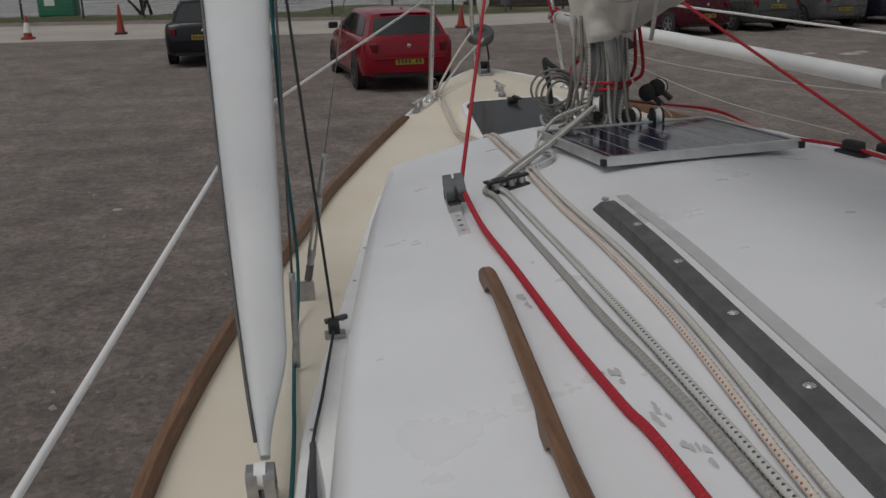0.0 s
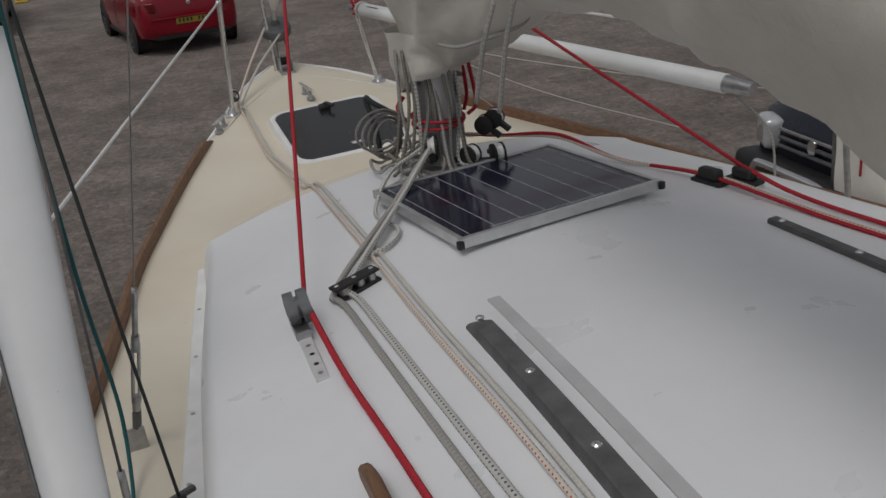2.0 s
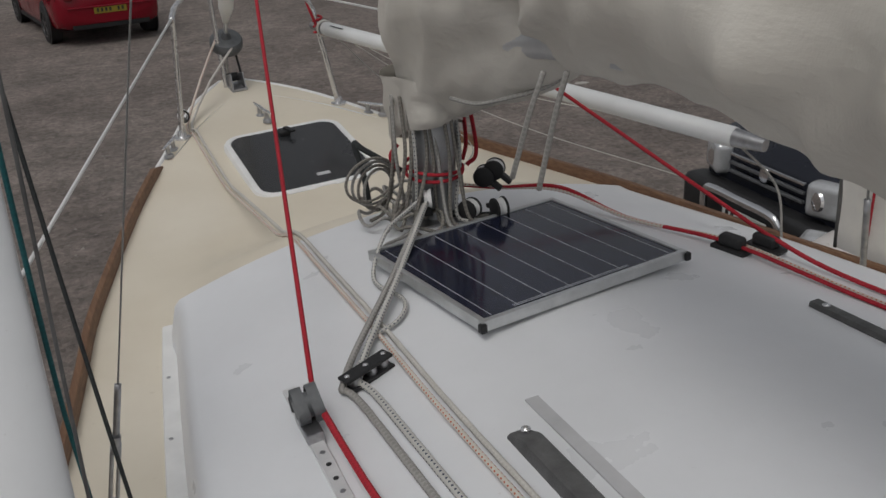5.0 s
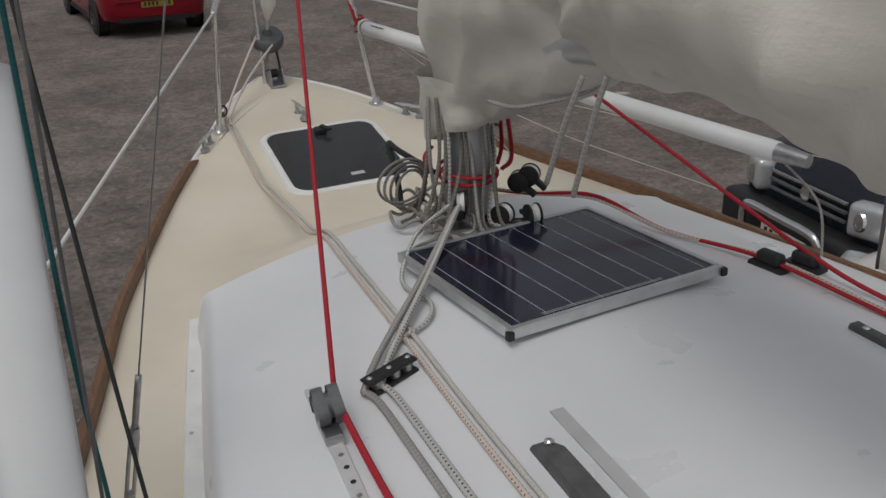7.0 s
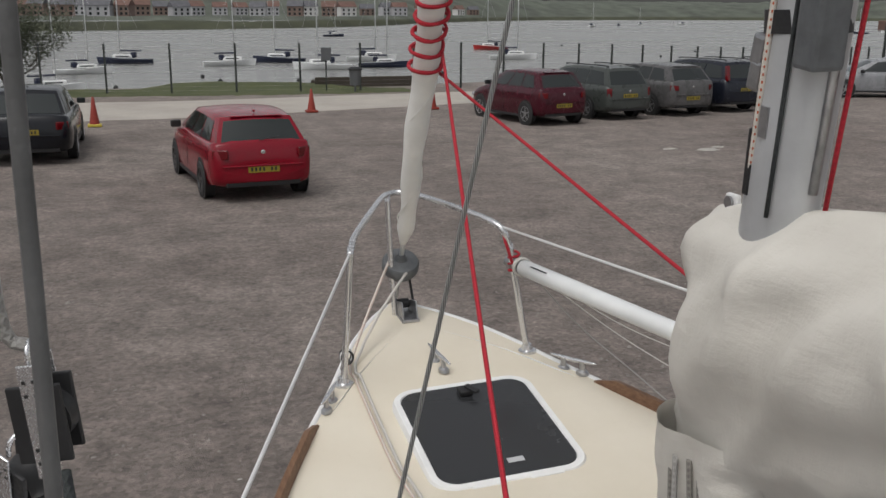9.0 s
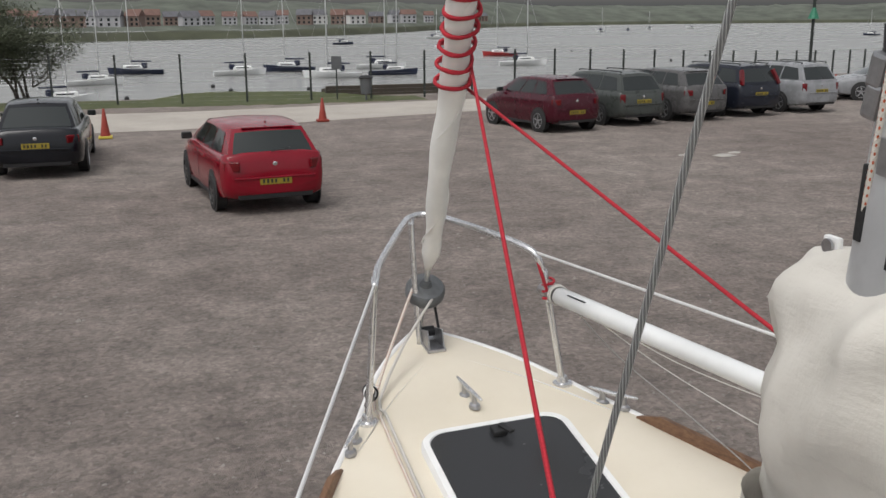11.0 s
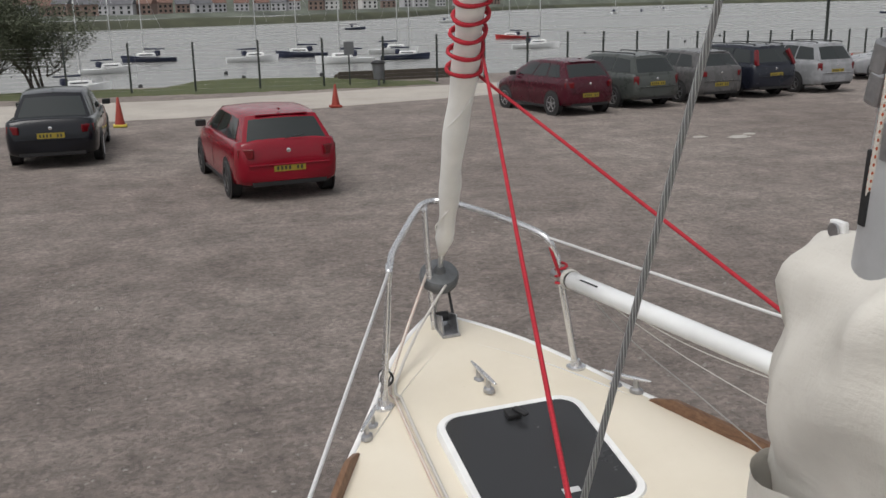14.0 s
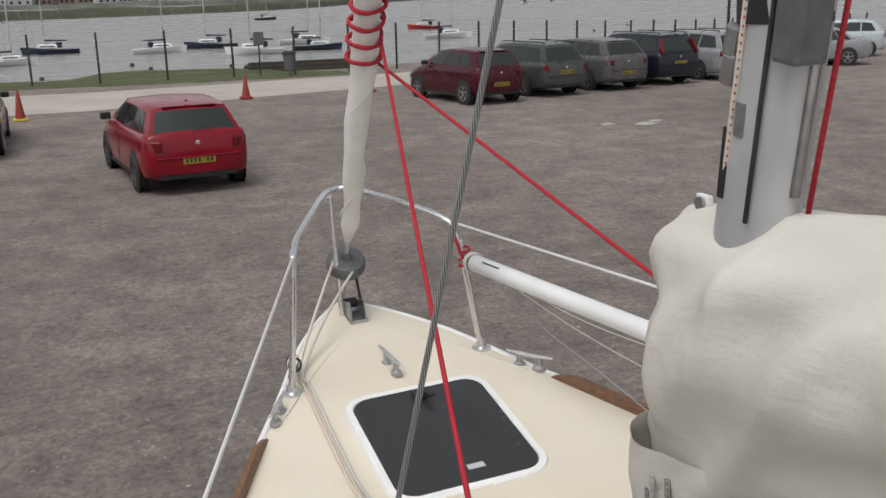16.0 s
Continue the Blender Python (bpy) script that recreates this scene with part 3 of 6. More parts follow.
def build_foredeck_hatch():
    m = Matrix.Translation((0.008, 4.425, 1.678)) @ Matrix.Rotation(radians(8.6), 4, "X")
    hatch = thing("deck_hatch", "smoked acrylic deck hatch in a white frame, shut", "hatch", at=m)

    def ring(hx, hy, r, z, n=8):
        out = []
        for cx, cy, a0 in ((hx - r, hy - r, 0), (-hx + r, hy - r, 90), (-hx + r, -hy + r, 180), (hx - r, -hy + r, 270)):
            for k in range(n + 1):
                a = radians(a0 + 90 * k / n)
                out.append((cx + r * math.cos(a), cy + r * math.sin(a), z))
        return out

    hx, hy = 0.262, 0.302
    grid_mesh("frame", [ring(hx, hy, 0.088, -0.02), ring(hx, hy, 0.088, 0.022), ring(hx - 0.006, hy - 0.006, 0.083, 0.032), ring(hx - 0.026, hy - 0.026, 0.066, 0.033), ring(hx - 0.032, hy - 0.032, 0.062, 0.024)], "white_plastic", hatch, "white hatch frame", closed=True, angle=40)
    grid_mesh("pane", [ring(hx - 0.028, hy - 0.028, 0.066, 0.0), ring(hx - 0.028, hy - 0.028, 0.066, 0.028), ring(hx - 0.032, hy - 0.032, 0.062, 0.0335)], "acrylic", hatch, "smoked dark acrylic pane", closed=True, caps=True, angle=30)
    for x in (-0.09, 0.10):
        part("hinge", box((0.11, 0.02, 0.014), (x, -hy + 0.006, 0.026), None, 0.004), "white_plastic", hatch)
    h = part("handle", box((0.05, 0.05, 0.022), (0.0, 0.215, 0.045), None, 0.009), "black_plastic", hatch, "black hatch handle", True)
    part("lever", box((0.022, 0.06, 0.01), (0.02, 0.20, 0.06), Matrix.Rotation(radians(25), 3, "Z"), 0.004), "black_plastic", h)
    part("sticker", box((0.055, 0.024, 0.001), (0.03, -0.205, 0.0347)), "grey_strip", hatch, "faded sticker")


def build_solar_panel():
    m = Matrix.Translation((0.043, 2.622, 1.919)) @ Matrix.Rotation(radians(6.4), 4, "Z") @ Matrix.Rotation(radians(1.2), 4, "Y") @ Matrix.Rotation(radians(-1.6), 4, "X")
    panel = thing("solar_panel", "dark blue solar panel in an aluminium frame on the coachroof", "solar panel", at=m)
    w, d, h = 0.590, 0.522, 0.022
    part("backing", box((w - 0.01, d - 0.01, 0.012), (0, 0, 0.008)), "white_plastic", panel)
    part("glass", box((w - 0.03, d - 0.03, 0.004), (0, 0, 0.0185)), "solar_cell", panel, "dark glossy solar cells")
    for y in (-1, 1):
        part("frame_rail", box((w, 0.014, h + 0.004), (0, y * (d / 2 - 0.007), h / 2), None, 0.002), "alu_frame", panel)
    for x in (-1, 1):
        part("frame_rail", box((0.014, d - 0.029, h + 0.004), (x * (w / 2 - 0.007), 0, h / 2), None, 0.002), "alu_frame", panel)
    for k in range(8):
        x = -w / 2 + 0.038 + k * (w - 0.076) / 7
        part("busbar", box((0.0022, d - 0.045, 0.0006), (x, 0, 0.0209)), "solar_line", panel)
    for y in (-0.235, -0.229):
        part("busbar", box((0.33, 0.0025, 0.0006), (-0.03, y, 0.0212)), "solar_line", panel)
    for x in (-1, 1):
        part("corner", box((0.016, 0.016, 0.02), (x * w / 2, -d / 2, 0.009), None, 0.003), "black_plastic", panel)


build_foredeck_hatch()
build_solar_panel()


def build_pulpit():
    p = thing("pulpit", "polished steel bow pulpit with tied red cord", "pulpit")
    sp, ss = Vector((-0.378, 4.885, deck_z(-0.378, 4.885))), Vector((0.366, 4.93, deck_z(0.366, 4.93)))
    top = [(-0.360, 4.70, 2.275), (-0.340, 4.76, 2.293), (-0.312, 4.84, 2.306), (-0.195, 5.11, 2.322), (-0.095, 5.34, 2.328), (-0.055, 5.405, 2.328), (-0.005, 5.435, 2.328), (0.045, 5.39, 2.326), (0.10, 5.25, 2.32), (0.170, 5.04, 2.308), (0.222, 4.92, 2.29), (0.252, 4.87, 2.262), (0.275, 4.865, 2.20)]
    tube("top_rail", top, 0.0125, "steel", p, seg=10)
    tube("leg", [sp, sp.lerp(Vector((-0.345, 4.76, 2.28)), 0.5), (-0.345, 4.76, 2.288)], 0.0125, "steel", p, seg=10)
    tube("leg", [ss, ss.lerp(Vector((0.275, 4.865, 2.21)), 0.5), (0.275, 4.865, 2.21)], 0.0125, "steel", p, seg=10)
    tube("leg", [(-0.04, 5.43, 1.79), (-0.05, 5.42, 2.05), (-0.055, 5.405, 2.326)], 0.0125, "steel", p, seg=10)
    for q in (sp, ss):
        part("foot", lathe([(0.036, -0.004), (0.036, 0.006), (0.022, 0.010), (0.018, 0.03)], 16, m=Matrix.Translation(q)), "steel", p, smooth=True)
    tube("cord", [Vector((0.297, 4.878, 2.09)) + Vector((0.02 * math.cos(t), 0.02 * math.sin(t), 0.004 * t)) for t in np.linspace(0, 20, 70)], 0.005, "rope_red", p, "red cord lashing", raw=True)
    tube("cord", [(0.248, 4.875, 2.275), (0.262, 4.855, 2.20), (0.292, 4.86, 2.11)], 0.006, "rope_red", p, "red cord lashing")


def build_lifelines():
    port = [(-0.358, 4.71, 2.28), (-1.147, 2.60, 2.088), (-1.272, 0.75, 2.03), (-1.30, -1.2, 2.02)]
    star = [(0.245, 4.89, 2.275), (1.06, 2.6, 2.125), (1.25, 0.63, 2.0), (1.25, -1.2, 1.98)]
    tagged(tube("guard_wire", port, 0.005, "white_plastic", raw=True), "white plastic-covered guard wire on the port rail", "guard wire", "guard wires")
    tagged(tube("guard_wire", star, 0.005, "white_plastic", raw=True), "white plastic-covered guard wire on the starboard rail", "guard wire", "guard wires")
    for s in (-1, 1):
        for y in (-1.2,):
            b = beam(y) - 0.05
            st = thing("stanchion", "steel guard rail stanchion", "stanchion", "stanchions")
            tube("post", [(s * b, y, flat_deck(b, y)), (s * 1.255, y, 1.99)], 0.0125, "steel", st)
            part("foot", lathe([(0.035, -0.004), (0.035, 0.006), (0.02, 0.03)], 16, m=Matrix.Translation((s * b, y, flat_deck(b, y)))), "steel", st, smooth=True)


def build_cleats():
    def cleat(m, label, size):
        c = thing("cleat", label, "cleat", "mooring cleats", m)
        rows = []
        for t in np.linspace(-1, 1, 17):
            r = 0.0085 * (1 - 0.55 * abs(t) ** 2.2)
            rows.append([(t * size, r * 1.1 * math.cos(a), 0.045 + 0.004 * abs(t) + r * math.sin(a)) for a in np.linspace(0, 2 * math.pi, 10, endpoint=False)])
        grid_mesh("horn", rows, "steel", c, closed=True, caps=True)
        for x in (-0.42, 0.42):
            part("leg", lathe([(0.022, -0.004), (0.020, 0.008), (0.010, 0.014), (0.009, 0.045)], 12, m=Matrix.Translation((x * size, 0, 0)) @ Matrix.Diagonal((1.25, 0.9, 1, 1))), "dull_steel", c, smooth=True)

    def on(x, y, a):
        return Matrix.Translation((x, y, deck_z(x, y))) @ Matrix.Rotation(radians(a), 4, "Z")

    cleat(on(-0.005, 4.90, 93), "steel horn cleat on the foredeck", 0.118)
    cleat(on(-0.455, 4.755, 64), "grey alloy cleat beside the port toe rail", 0.095)
    cleat(on(0.475, 4.74, -57), "grey alloy cleat beside the starboard toe rail", 0.10)


build_pulpit()
build_lifelines()
build_cleats()


def build_furler():
    base, top = Vector((0.0, 5.455, 2.01)), Vector((0.0, 3.15, 5.95))
    d = (top - base).normalized()
    f = thing("furling_gear", "furled headsail on its drum at the bow, wrapped in red rope", "furled sail")
    q = d.to_track_quat("Z", "Y").to_matrix().to_4x4()
    part("drum", lathe([(0.03, -0.04), (0.070, -0.034), (0.080, -0.015), (0.080, 0.014), (0.072, 0.026), (0.026, 0.034), (0.016, 0.06)], 28, m=Matrix.Translation(base) @ q), "grey_plastic", f, "dark grey furling drum", True)
    tube("foil", [base, base + d * 0.35], 0.011, "alu_frame", f)
    tube("stay", [base + d * -0.24, base], 0.008, "dull_steel", f)
    # sail rolled round the stay
    pts, rs = [], []
    n = 90
    for i in range(n + 1):
        t = i / n
        p = base + d * (0.12 + t * 4.1)
        p = p + Vector((0.006 * math.sin(t * 37), 0.004 * math.cos(t * 29), 0))
        pts.append(p)
        rs.append(0.012 + 0.024 * step(0, 0.03, t) + 0.010 * step(0.03, 0.22, t) + 0.0035 * math.sin(t * 95) + 0.003 * noise.noise((t * 30, 0, 0)))
    tube("rolled_sail", pts, rs, "sailcloth", f, "rolled white sailcloth", seg=20, raw=True)
    # seam of the sail's leech winding up the roll
    helix = []
    side = d.orthogonal().normalized()
    up = d.cross(side)
    for i in range(260):
        t = i / 259
        a = t * 2 * math.pi * 9
        r = np.interp(t, np.linspace(0, 1, n + 1), rs) + 0.0005
        helix.append(base + d * (0.13 + t * 4.05) + (side * math.cos(a) + up * math.sin(a)) * r)
    tube("leech", helix, 0.003, "sailcloth", f, raw=True, seg=5)
    red = []
    for i in range(330):
        t = i / 329
        a = t * 2 * math.pi * 13
        s = 0.97 + 0.42 * t + 0.018 * math.sin(a * 0.5)
        r = 0.0575 + 0.003 * math.sin(3.1 * a)
        red.append(base + d * s + (side * math.cos(a) + up * math.sin(a)) * r)
    tube("sheet_lashing", red, 0.0062, "rope_red", f, "turns of red sheet", raw=True)
    # stem fitting under the drum
    for x in (-0.03, 0.03):
        part("cheek", box((0.006, 0.15, 0.075), (x, 5.40, 1.825), Matrix.Rotation(radians(-14), 3, "X"), 0.002), "dull_steel", f)
    part("base", box((0.075, 0.17, 0.014), (0, 5.40, 1.798), None, 0.004), "dull_steel", f)
    part("roller", rod((-0.028, 5.46, 1.835), (0.028, 5.46, 1.835), 0.022), "black_plastic", f, smooth=True)
    tube("link", [base + d * -0.03 + Vector((0.035, 0, 0)), (0.045, 5.47, 1.90), (0.04, 5.42, 1.84)], 0.006, "black_plastic", f)
    return base, d, side, up


build_furler()


MAST_FOOT = Vector((0.01, 3.075, 1.895))
MAST_RISE = Vector((0, -0.165, 1.0)).normalized()


def build_mast():
    m = thing("mast", "grey aluminium mast with halyards stepped on the coachroof", "mast")
    rows = []
    for t in np.linspace(0, 5.2, 14):
        c = MAST_FOOT + MAST_RISE * t
        row = []
        for a in np.linspace(0, 2 * math.pi, 32, endpoint=False):
            y = 0.073 * math.sin(a)
            x = 0.052 * math.cos(a) * (1.0 - 0.12 * math.sin(a))
            row.append(c + Vector((x, y, 0)))
        rows.append(row)
    grid_mesh("tube", rows, "mast_paint", m, closed=True, caps=True, angle=60)
    part("step", box((0.17, 0.20, 0.02), MAST_FOOT + Vector((0, 0, 0.004)), None, 0.006), "dull_steel", m)
    # the lowest 0.27 m of the mast is darker grey
    part("sleeve", lathe([(0.060, 0), (0.060, 0.27), (0.056, 0.275)], 28, m=Matrix.Translation(MAST_FOOT + MAST_RISE * 0.01) @ Matrix(((1, 0, 0, 0), (0, 1.32, -0.125, 0), (0, 0, 1, 0), (0, 0, 0, 1)))), "anodised", m, "dark grey mast foot", True)
    aft = Vector((0, -0.074, 0))
    tube("sail_track", [MAST_FOOT + MAST_RISE * 0.9 + aft, MAST_FOOT + MAST_RISE * 5.1 + aft], 0.008, "dull_steel", m)
    # fittings above the cover
    port = Vector((-0.054, 0, 0))
    s1 = part("tape_band", lathe([(0.0545, 0), (0.0548, 0.035)], 30, m=Matrix.Translation(MAST_FOOT + MAST_RISE * 1.145) @ Matrix(((1, 0, 0, 0), (0, 1.40, 0, 0), (0, 0, 1, 0), (0, 0, 0, 1)))), "black_plastic", m, "black tape band", True)
    part("slider_box", box((0.055, 0.05, 0.19), MAST_FOOT + MAST_RISE * 1.19 + Vector((-0.035, -0.075, 0)), Matrix.Rotation(radians(7), 3, "X"), 0.008), "grey_plastic", m, "dark green sail slide gate")
    part("exit_slot", box((0.006, 0.016, 0.11), MAST_FOOT + MAST_RISE * 0.94 + Vector((-0.047, 0.030, 0)), Matrix.Rotation(radians(7), 3, "X"), 0.003), "black_plastic", m, "dark halyard exit")
    part("plate", box((0.003, 0.02, 0.05), MAST_FOOT + MAST_RISE * 1.01 + Vector((-0.0535, 0.0, 0)), Matrix.Rotation(radians(7), 3, "X"), 0.001), "dull_steel", m)
    for h in (1.08, 1.12):
        part("cleat_cheek", box((0.018, 0.03, 0.05), MAST_FOOT + MAST_RISE * h + Vector((-0.045, 0.045, 0)), Matrix.Rotation(radians(15), 3, "X"), 0.007), "dull_steel", m)
    # tack eye plate at the front edge
    part("eye_plate", box((0.012, 0.035, 0.04), (0.03, 3.09, 2.72), None, 0.005), "white_plastic", m)
    part("eye", lathe([(0.012, 0), (0.012, 0.004)], 14, m=Matrix.Translation((0.022, 3.09, 2.725)) @ Matrix.Rotation(radians(-90), 4, "Y")), "dull_steel", m)
    # halyards on the mast
    rope([MAST_FOOT + MAST_RISE * 0.86 + Vector((-0.030, 0.045, 0)), MAST_FOOT + MAST_RISE * 1.1 + Vector((-0.052, 0.020, 0)), MAST_FOOT + MAST_RISE * 2.4 + Vector((-0.05, 0.03, 0)), MAST_FOOT + MAST_RISE * 5 + Vector((-0.02, 0.075, 0))], 0.005, "rope_orange_fleck", "white halyard with orange flecks up the mast", "halyard", "halyard", "halyards")
    rope([MAST_FOOT + MAST_RISE * 0.86 + Vector((-0.052, -0.04, 0)), MAST_FOOT + MAST_RISE * 2 + Vector((-0.054, -0.03, 0)), MAST_FOOT + MAST_RISE * 5 + Vector((-0.053, -0.02, 0))], 0.0035, "rope_dark", "thin dark line up the mast side", "halyard", "halyard", "halyards")
    rope([MAST_FOOT + MAST_RISE * 0.86 + Vector((0.02, -0.085, 0)), MAST_FOOT + MAST_RISE * 2 + Vector((0.03, -0.09, 0)), MAST_FOOT + MAST_RISE * 5 + Vector((0.02, -0.08, 0))], 0.004, "rope_red", "red halyard behind the mast", "halyard", "halyard", "halyards")


build_mast()


def build_cover():
    keys = [(3.15, 2.24, 2.70, 0.035), (3.10, 2.185, 2.715, 0.07), (3.0, 2.20, 2.735, 0.105), (2.8, 2.265, 2.755, 0.118), (2.64, 2.33, 2.76, 0.125), (2.50, 2.385, 2.775, 0.132), (2.38, 2.44, 2.825, 0.150),
            (2.15, 2.465, 2.86, 0.165), (1.9, 2.465, 2.865, 0.175), (1.5, 2.40, 2.85, 0.18), (1.0, 2.27, 2.82, 0.18), (0.4, 2.17, 2.77, 0.17), (-0.3, 2.20, 2.70, 0.15), (-1.0, 2.20, 2.60, 0.12)]
    keys = keys[::-1]
    ys = np.linspace(-1.0, 3.15, 340)
    rows = []
    m = 56
    for y in ys:
        zb = smooth_at([(k[0], k[1]) for k in keys], y)
        zt = smooth_at([(k[0], k[2]) for k in keys], y)
        hw = smooth_at([(k[0], k[3]) for k in keys], y)
        row = []
        for j in range(m):
            a = 2 * math.pi * j / m
            u = math.cos(a)
            v = math.sin(a)
            # fuller low down, peaked at the top, flat sides
            w = hw * math.copysign(abs(u) ** 0.75, u) * (1.0 - (0.55 - 0.43 * step(2.45, 2.85, y)) * max(0, v) ** 1.6 - 0.35 * max(0, -v) ** 1.2)
            z = (zb + zt) / 2 + (zt - zb) / 2 * math.copysign(abs(v) ** 0.85, v)
            n1 = noise.noise((u * 1.2, y * 2.4, v * 1.4))
            n2 = noise.noise((u * 2.2 + 5, y * 4.5 + 2.0 * v, v * 2.6))
            n3 = noise.noise((u * 3 + 9, y * 11 + 4 * v, v * 3.5))
            ridge = 1 - abs(noise.noise((3, y * 3.2 + 1.7 * v, v * 1.1 + u)) * 2)
            crease = max(0.0, 1 - abs(noise.noise((y * 4.6 + 1.3 * v, 0.9 * v - 0.7 * y, 4 + 0.6 * u))) * 2.6) ** 2
            sag = max(0.0, 1 - abs(noise.noise((y * 1.6 - 0.8 * v, 2.4 * v + 0.9 * y, 9 + 0.5 * u))) * 2.4) ** 2
            k = 0.030 * n1 + 0.022 * n2 + 0.007 * n3 + 0.018 * ridge * abs(u) + 0.034 * crease + 0.024 * sag
            k *= 0.35 + 0.65 * (abs(u) + 0.2)
            # the aft panel laps over the front one
            lap = min(1.0, max(0.0, (2.47 + 0.13 * v - y) / 0.03))
            k -= 0.034 * math.exp(-((y - 2.475 - 0.13 * v) / 0.028) ** 2)
            k += 0.022 * lap * max(0.0, 1 - max(0.0, 2.3 - y) / 0.6)
            row.append((0.080 - 0.045 * step(2.5, 2.95, y) + w + u * k, y, z + 0.6 * v * k))
        rows.append(row)
    # soften the cloth
    cloth = np.array(rows)
    for _ in range(1):
        cloth = 0.5 * cloth + 0.25 * (np.roll(cloth, 1, 1) + np.roll(cloth, -1, 1))
        cloth[1:-1] = 0.6 * cloth[1:-1] + 0.2 * (cloth[:-2] + cloth[2:])
    rows = [[tuple(p) for p in r] for r in cloth.tolist()]
    # front folded in round the mast
    end = rows[-1]
    c = Vector((0.03, 3.15, 2.46))
    for f, dy in ((0.93, 0.012), (0.75, 0.02), (0.3, 0.024)):
        rows.append([(c.x + (p[0] - c.x) * f, 3.15 + dy + 0.008 * noise.noise((p[0] * 9, 0, p[2] * 9)), c.z + (p[2] - c.z) * f) for p in end])
    cov = thing("sail_cover", "wrinkled beige canvas sail cover over the boom", "sail cover")
    grid_mesh("canvas", rows, "canvas", cov, closed=True, caps=True, angle=75)
    # collar hanging round the mast
    rows = []
    for i in range(14):
        t = i / 13
        z = 2.32 - 0.17 * t
        row = []
        for j in range(40):
            a = 2 * math.pi * j / 40
            r = 0.118 - 0.02 * t + 0.010 * math.sin(3 * a + 1.2 * t) + 0.012 * noise.noise((2 * math.cos(a), 2 * math.sin(a), t * 3))
            row.append((0.01 + r * math.cos(a) * 0.95, 3.06 + r * 1.28 * math.sin(a) - 0.125 * (z - 2.2), z + 0.05 * math.sin(a) * -1 * t + 0.012 * noise.noise((a, 0, 0))))
        rows.append(row)
    grid_mesh("collar", rows, "canvas", cov, "stitched canvas collar", closed=True)
    # tie round the cover and its hanging line
    tube("tie", [(-0.085, 2.70, 2.335), (-0.06, 2.62, 2.335), (-0.02, 2.55, 2.355), (0.03, 2.50, 2.375), (0.06, 2.46, 2.40), (0.05, 2.42, 2.44)], 0.005, "rope_grey", cov, "grey cord tie")
    rope([(-0.01, 2.54, 2.80), (0.0, 2.56, 3.2), (0.0, 2.62, 4.6)], 0.005, "rope_grey", "grey topping line above the sail cover")
    # boom end spar showing under the cover
    b = thing("boom", "grey alloy boom under the sail cover", "boom")
    tube("spar", [(0.0, 2.93, 2.40), (0.0, 1.85, 2.53), (0.0, -1.1, 2.38)], 0.035, "mast_paint", b, seg=16)
    part("gooseneck", box((0.05, 0.12, 0.06), (0.01, 2.95, 2.40), None, 0.01), "dull_steel", b)


build_cover()


def build_pole():
    p = thing("spinnaker_pole", "white spinnaker pole lashed along the starboard rail", "pole")
    a, b = Vector((0.287, 4.92, 2.127)), Vector((0.90, 2.72, 2.01))
    d = (b - a).normalized()
    tube("spar", [a + d * 0.10, b - d * 0.1], 0.031, "white_paint", p, seg=16)
    for q, s in ((a, 1), (b, -1)):
        part("end_fitting", rod(q, q + d * s * 0.12, 0.020, 0.030, 14), "dull_steel", p, "grey alloy end fitting", True)
    part("lettering", box((0.012, 0.09, 0.0012), a + d * 0.22 + Vector((-0.018, 0, 0.026)), d.to_track_quat("Y", "Z").to_matrix().to_3x3()), "black_plastic", p, "dark worn mark")
    tube("lashing", [a + d * 0.1 + Vector((0.034 * math.cos(t), 0.006 * t / 6, 0.034 * math.sin(t))) for t in np.linspace(0, 25, 90)], 0.003, "rope_white", p, "white cord lashing", raw=True)
    rope([b + Vector((-0.03, 0.1, 0)), (0.98, 2.75, 1.86), (0.97, 2.7, 1.70)], 0.004, "rope_grey", "grey lashing from the pole to the rail")
    rope([a + d * 0.13, (0.46, 4.66, 1.93), (0.60, 4.40, 1.78), (0.62, 4.05, 1.715), (0.40, 3.75, 1.74), (0.30, 3.6, 1.79)], 0.0025, "rope_grey", "thin grey line on the foredeck")
    rope([a + d * 0.16, (0.56, 4.45, 1.92), (0.78, 3.9, 1.80), (0.98, 3.2, 1.76)], 0.002, "rope_white", "thin white line under the pole")
    rope([a + d * 0.2, (0.60, 4.4, 1.95), (0.95, 3.6, 1.90), (1.16, 2.9, 1.92)], 0.002, "rope_white", "thin white line under the pole")


build_pole()


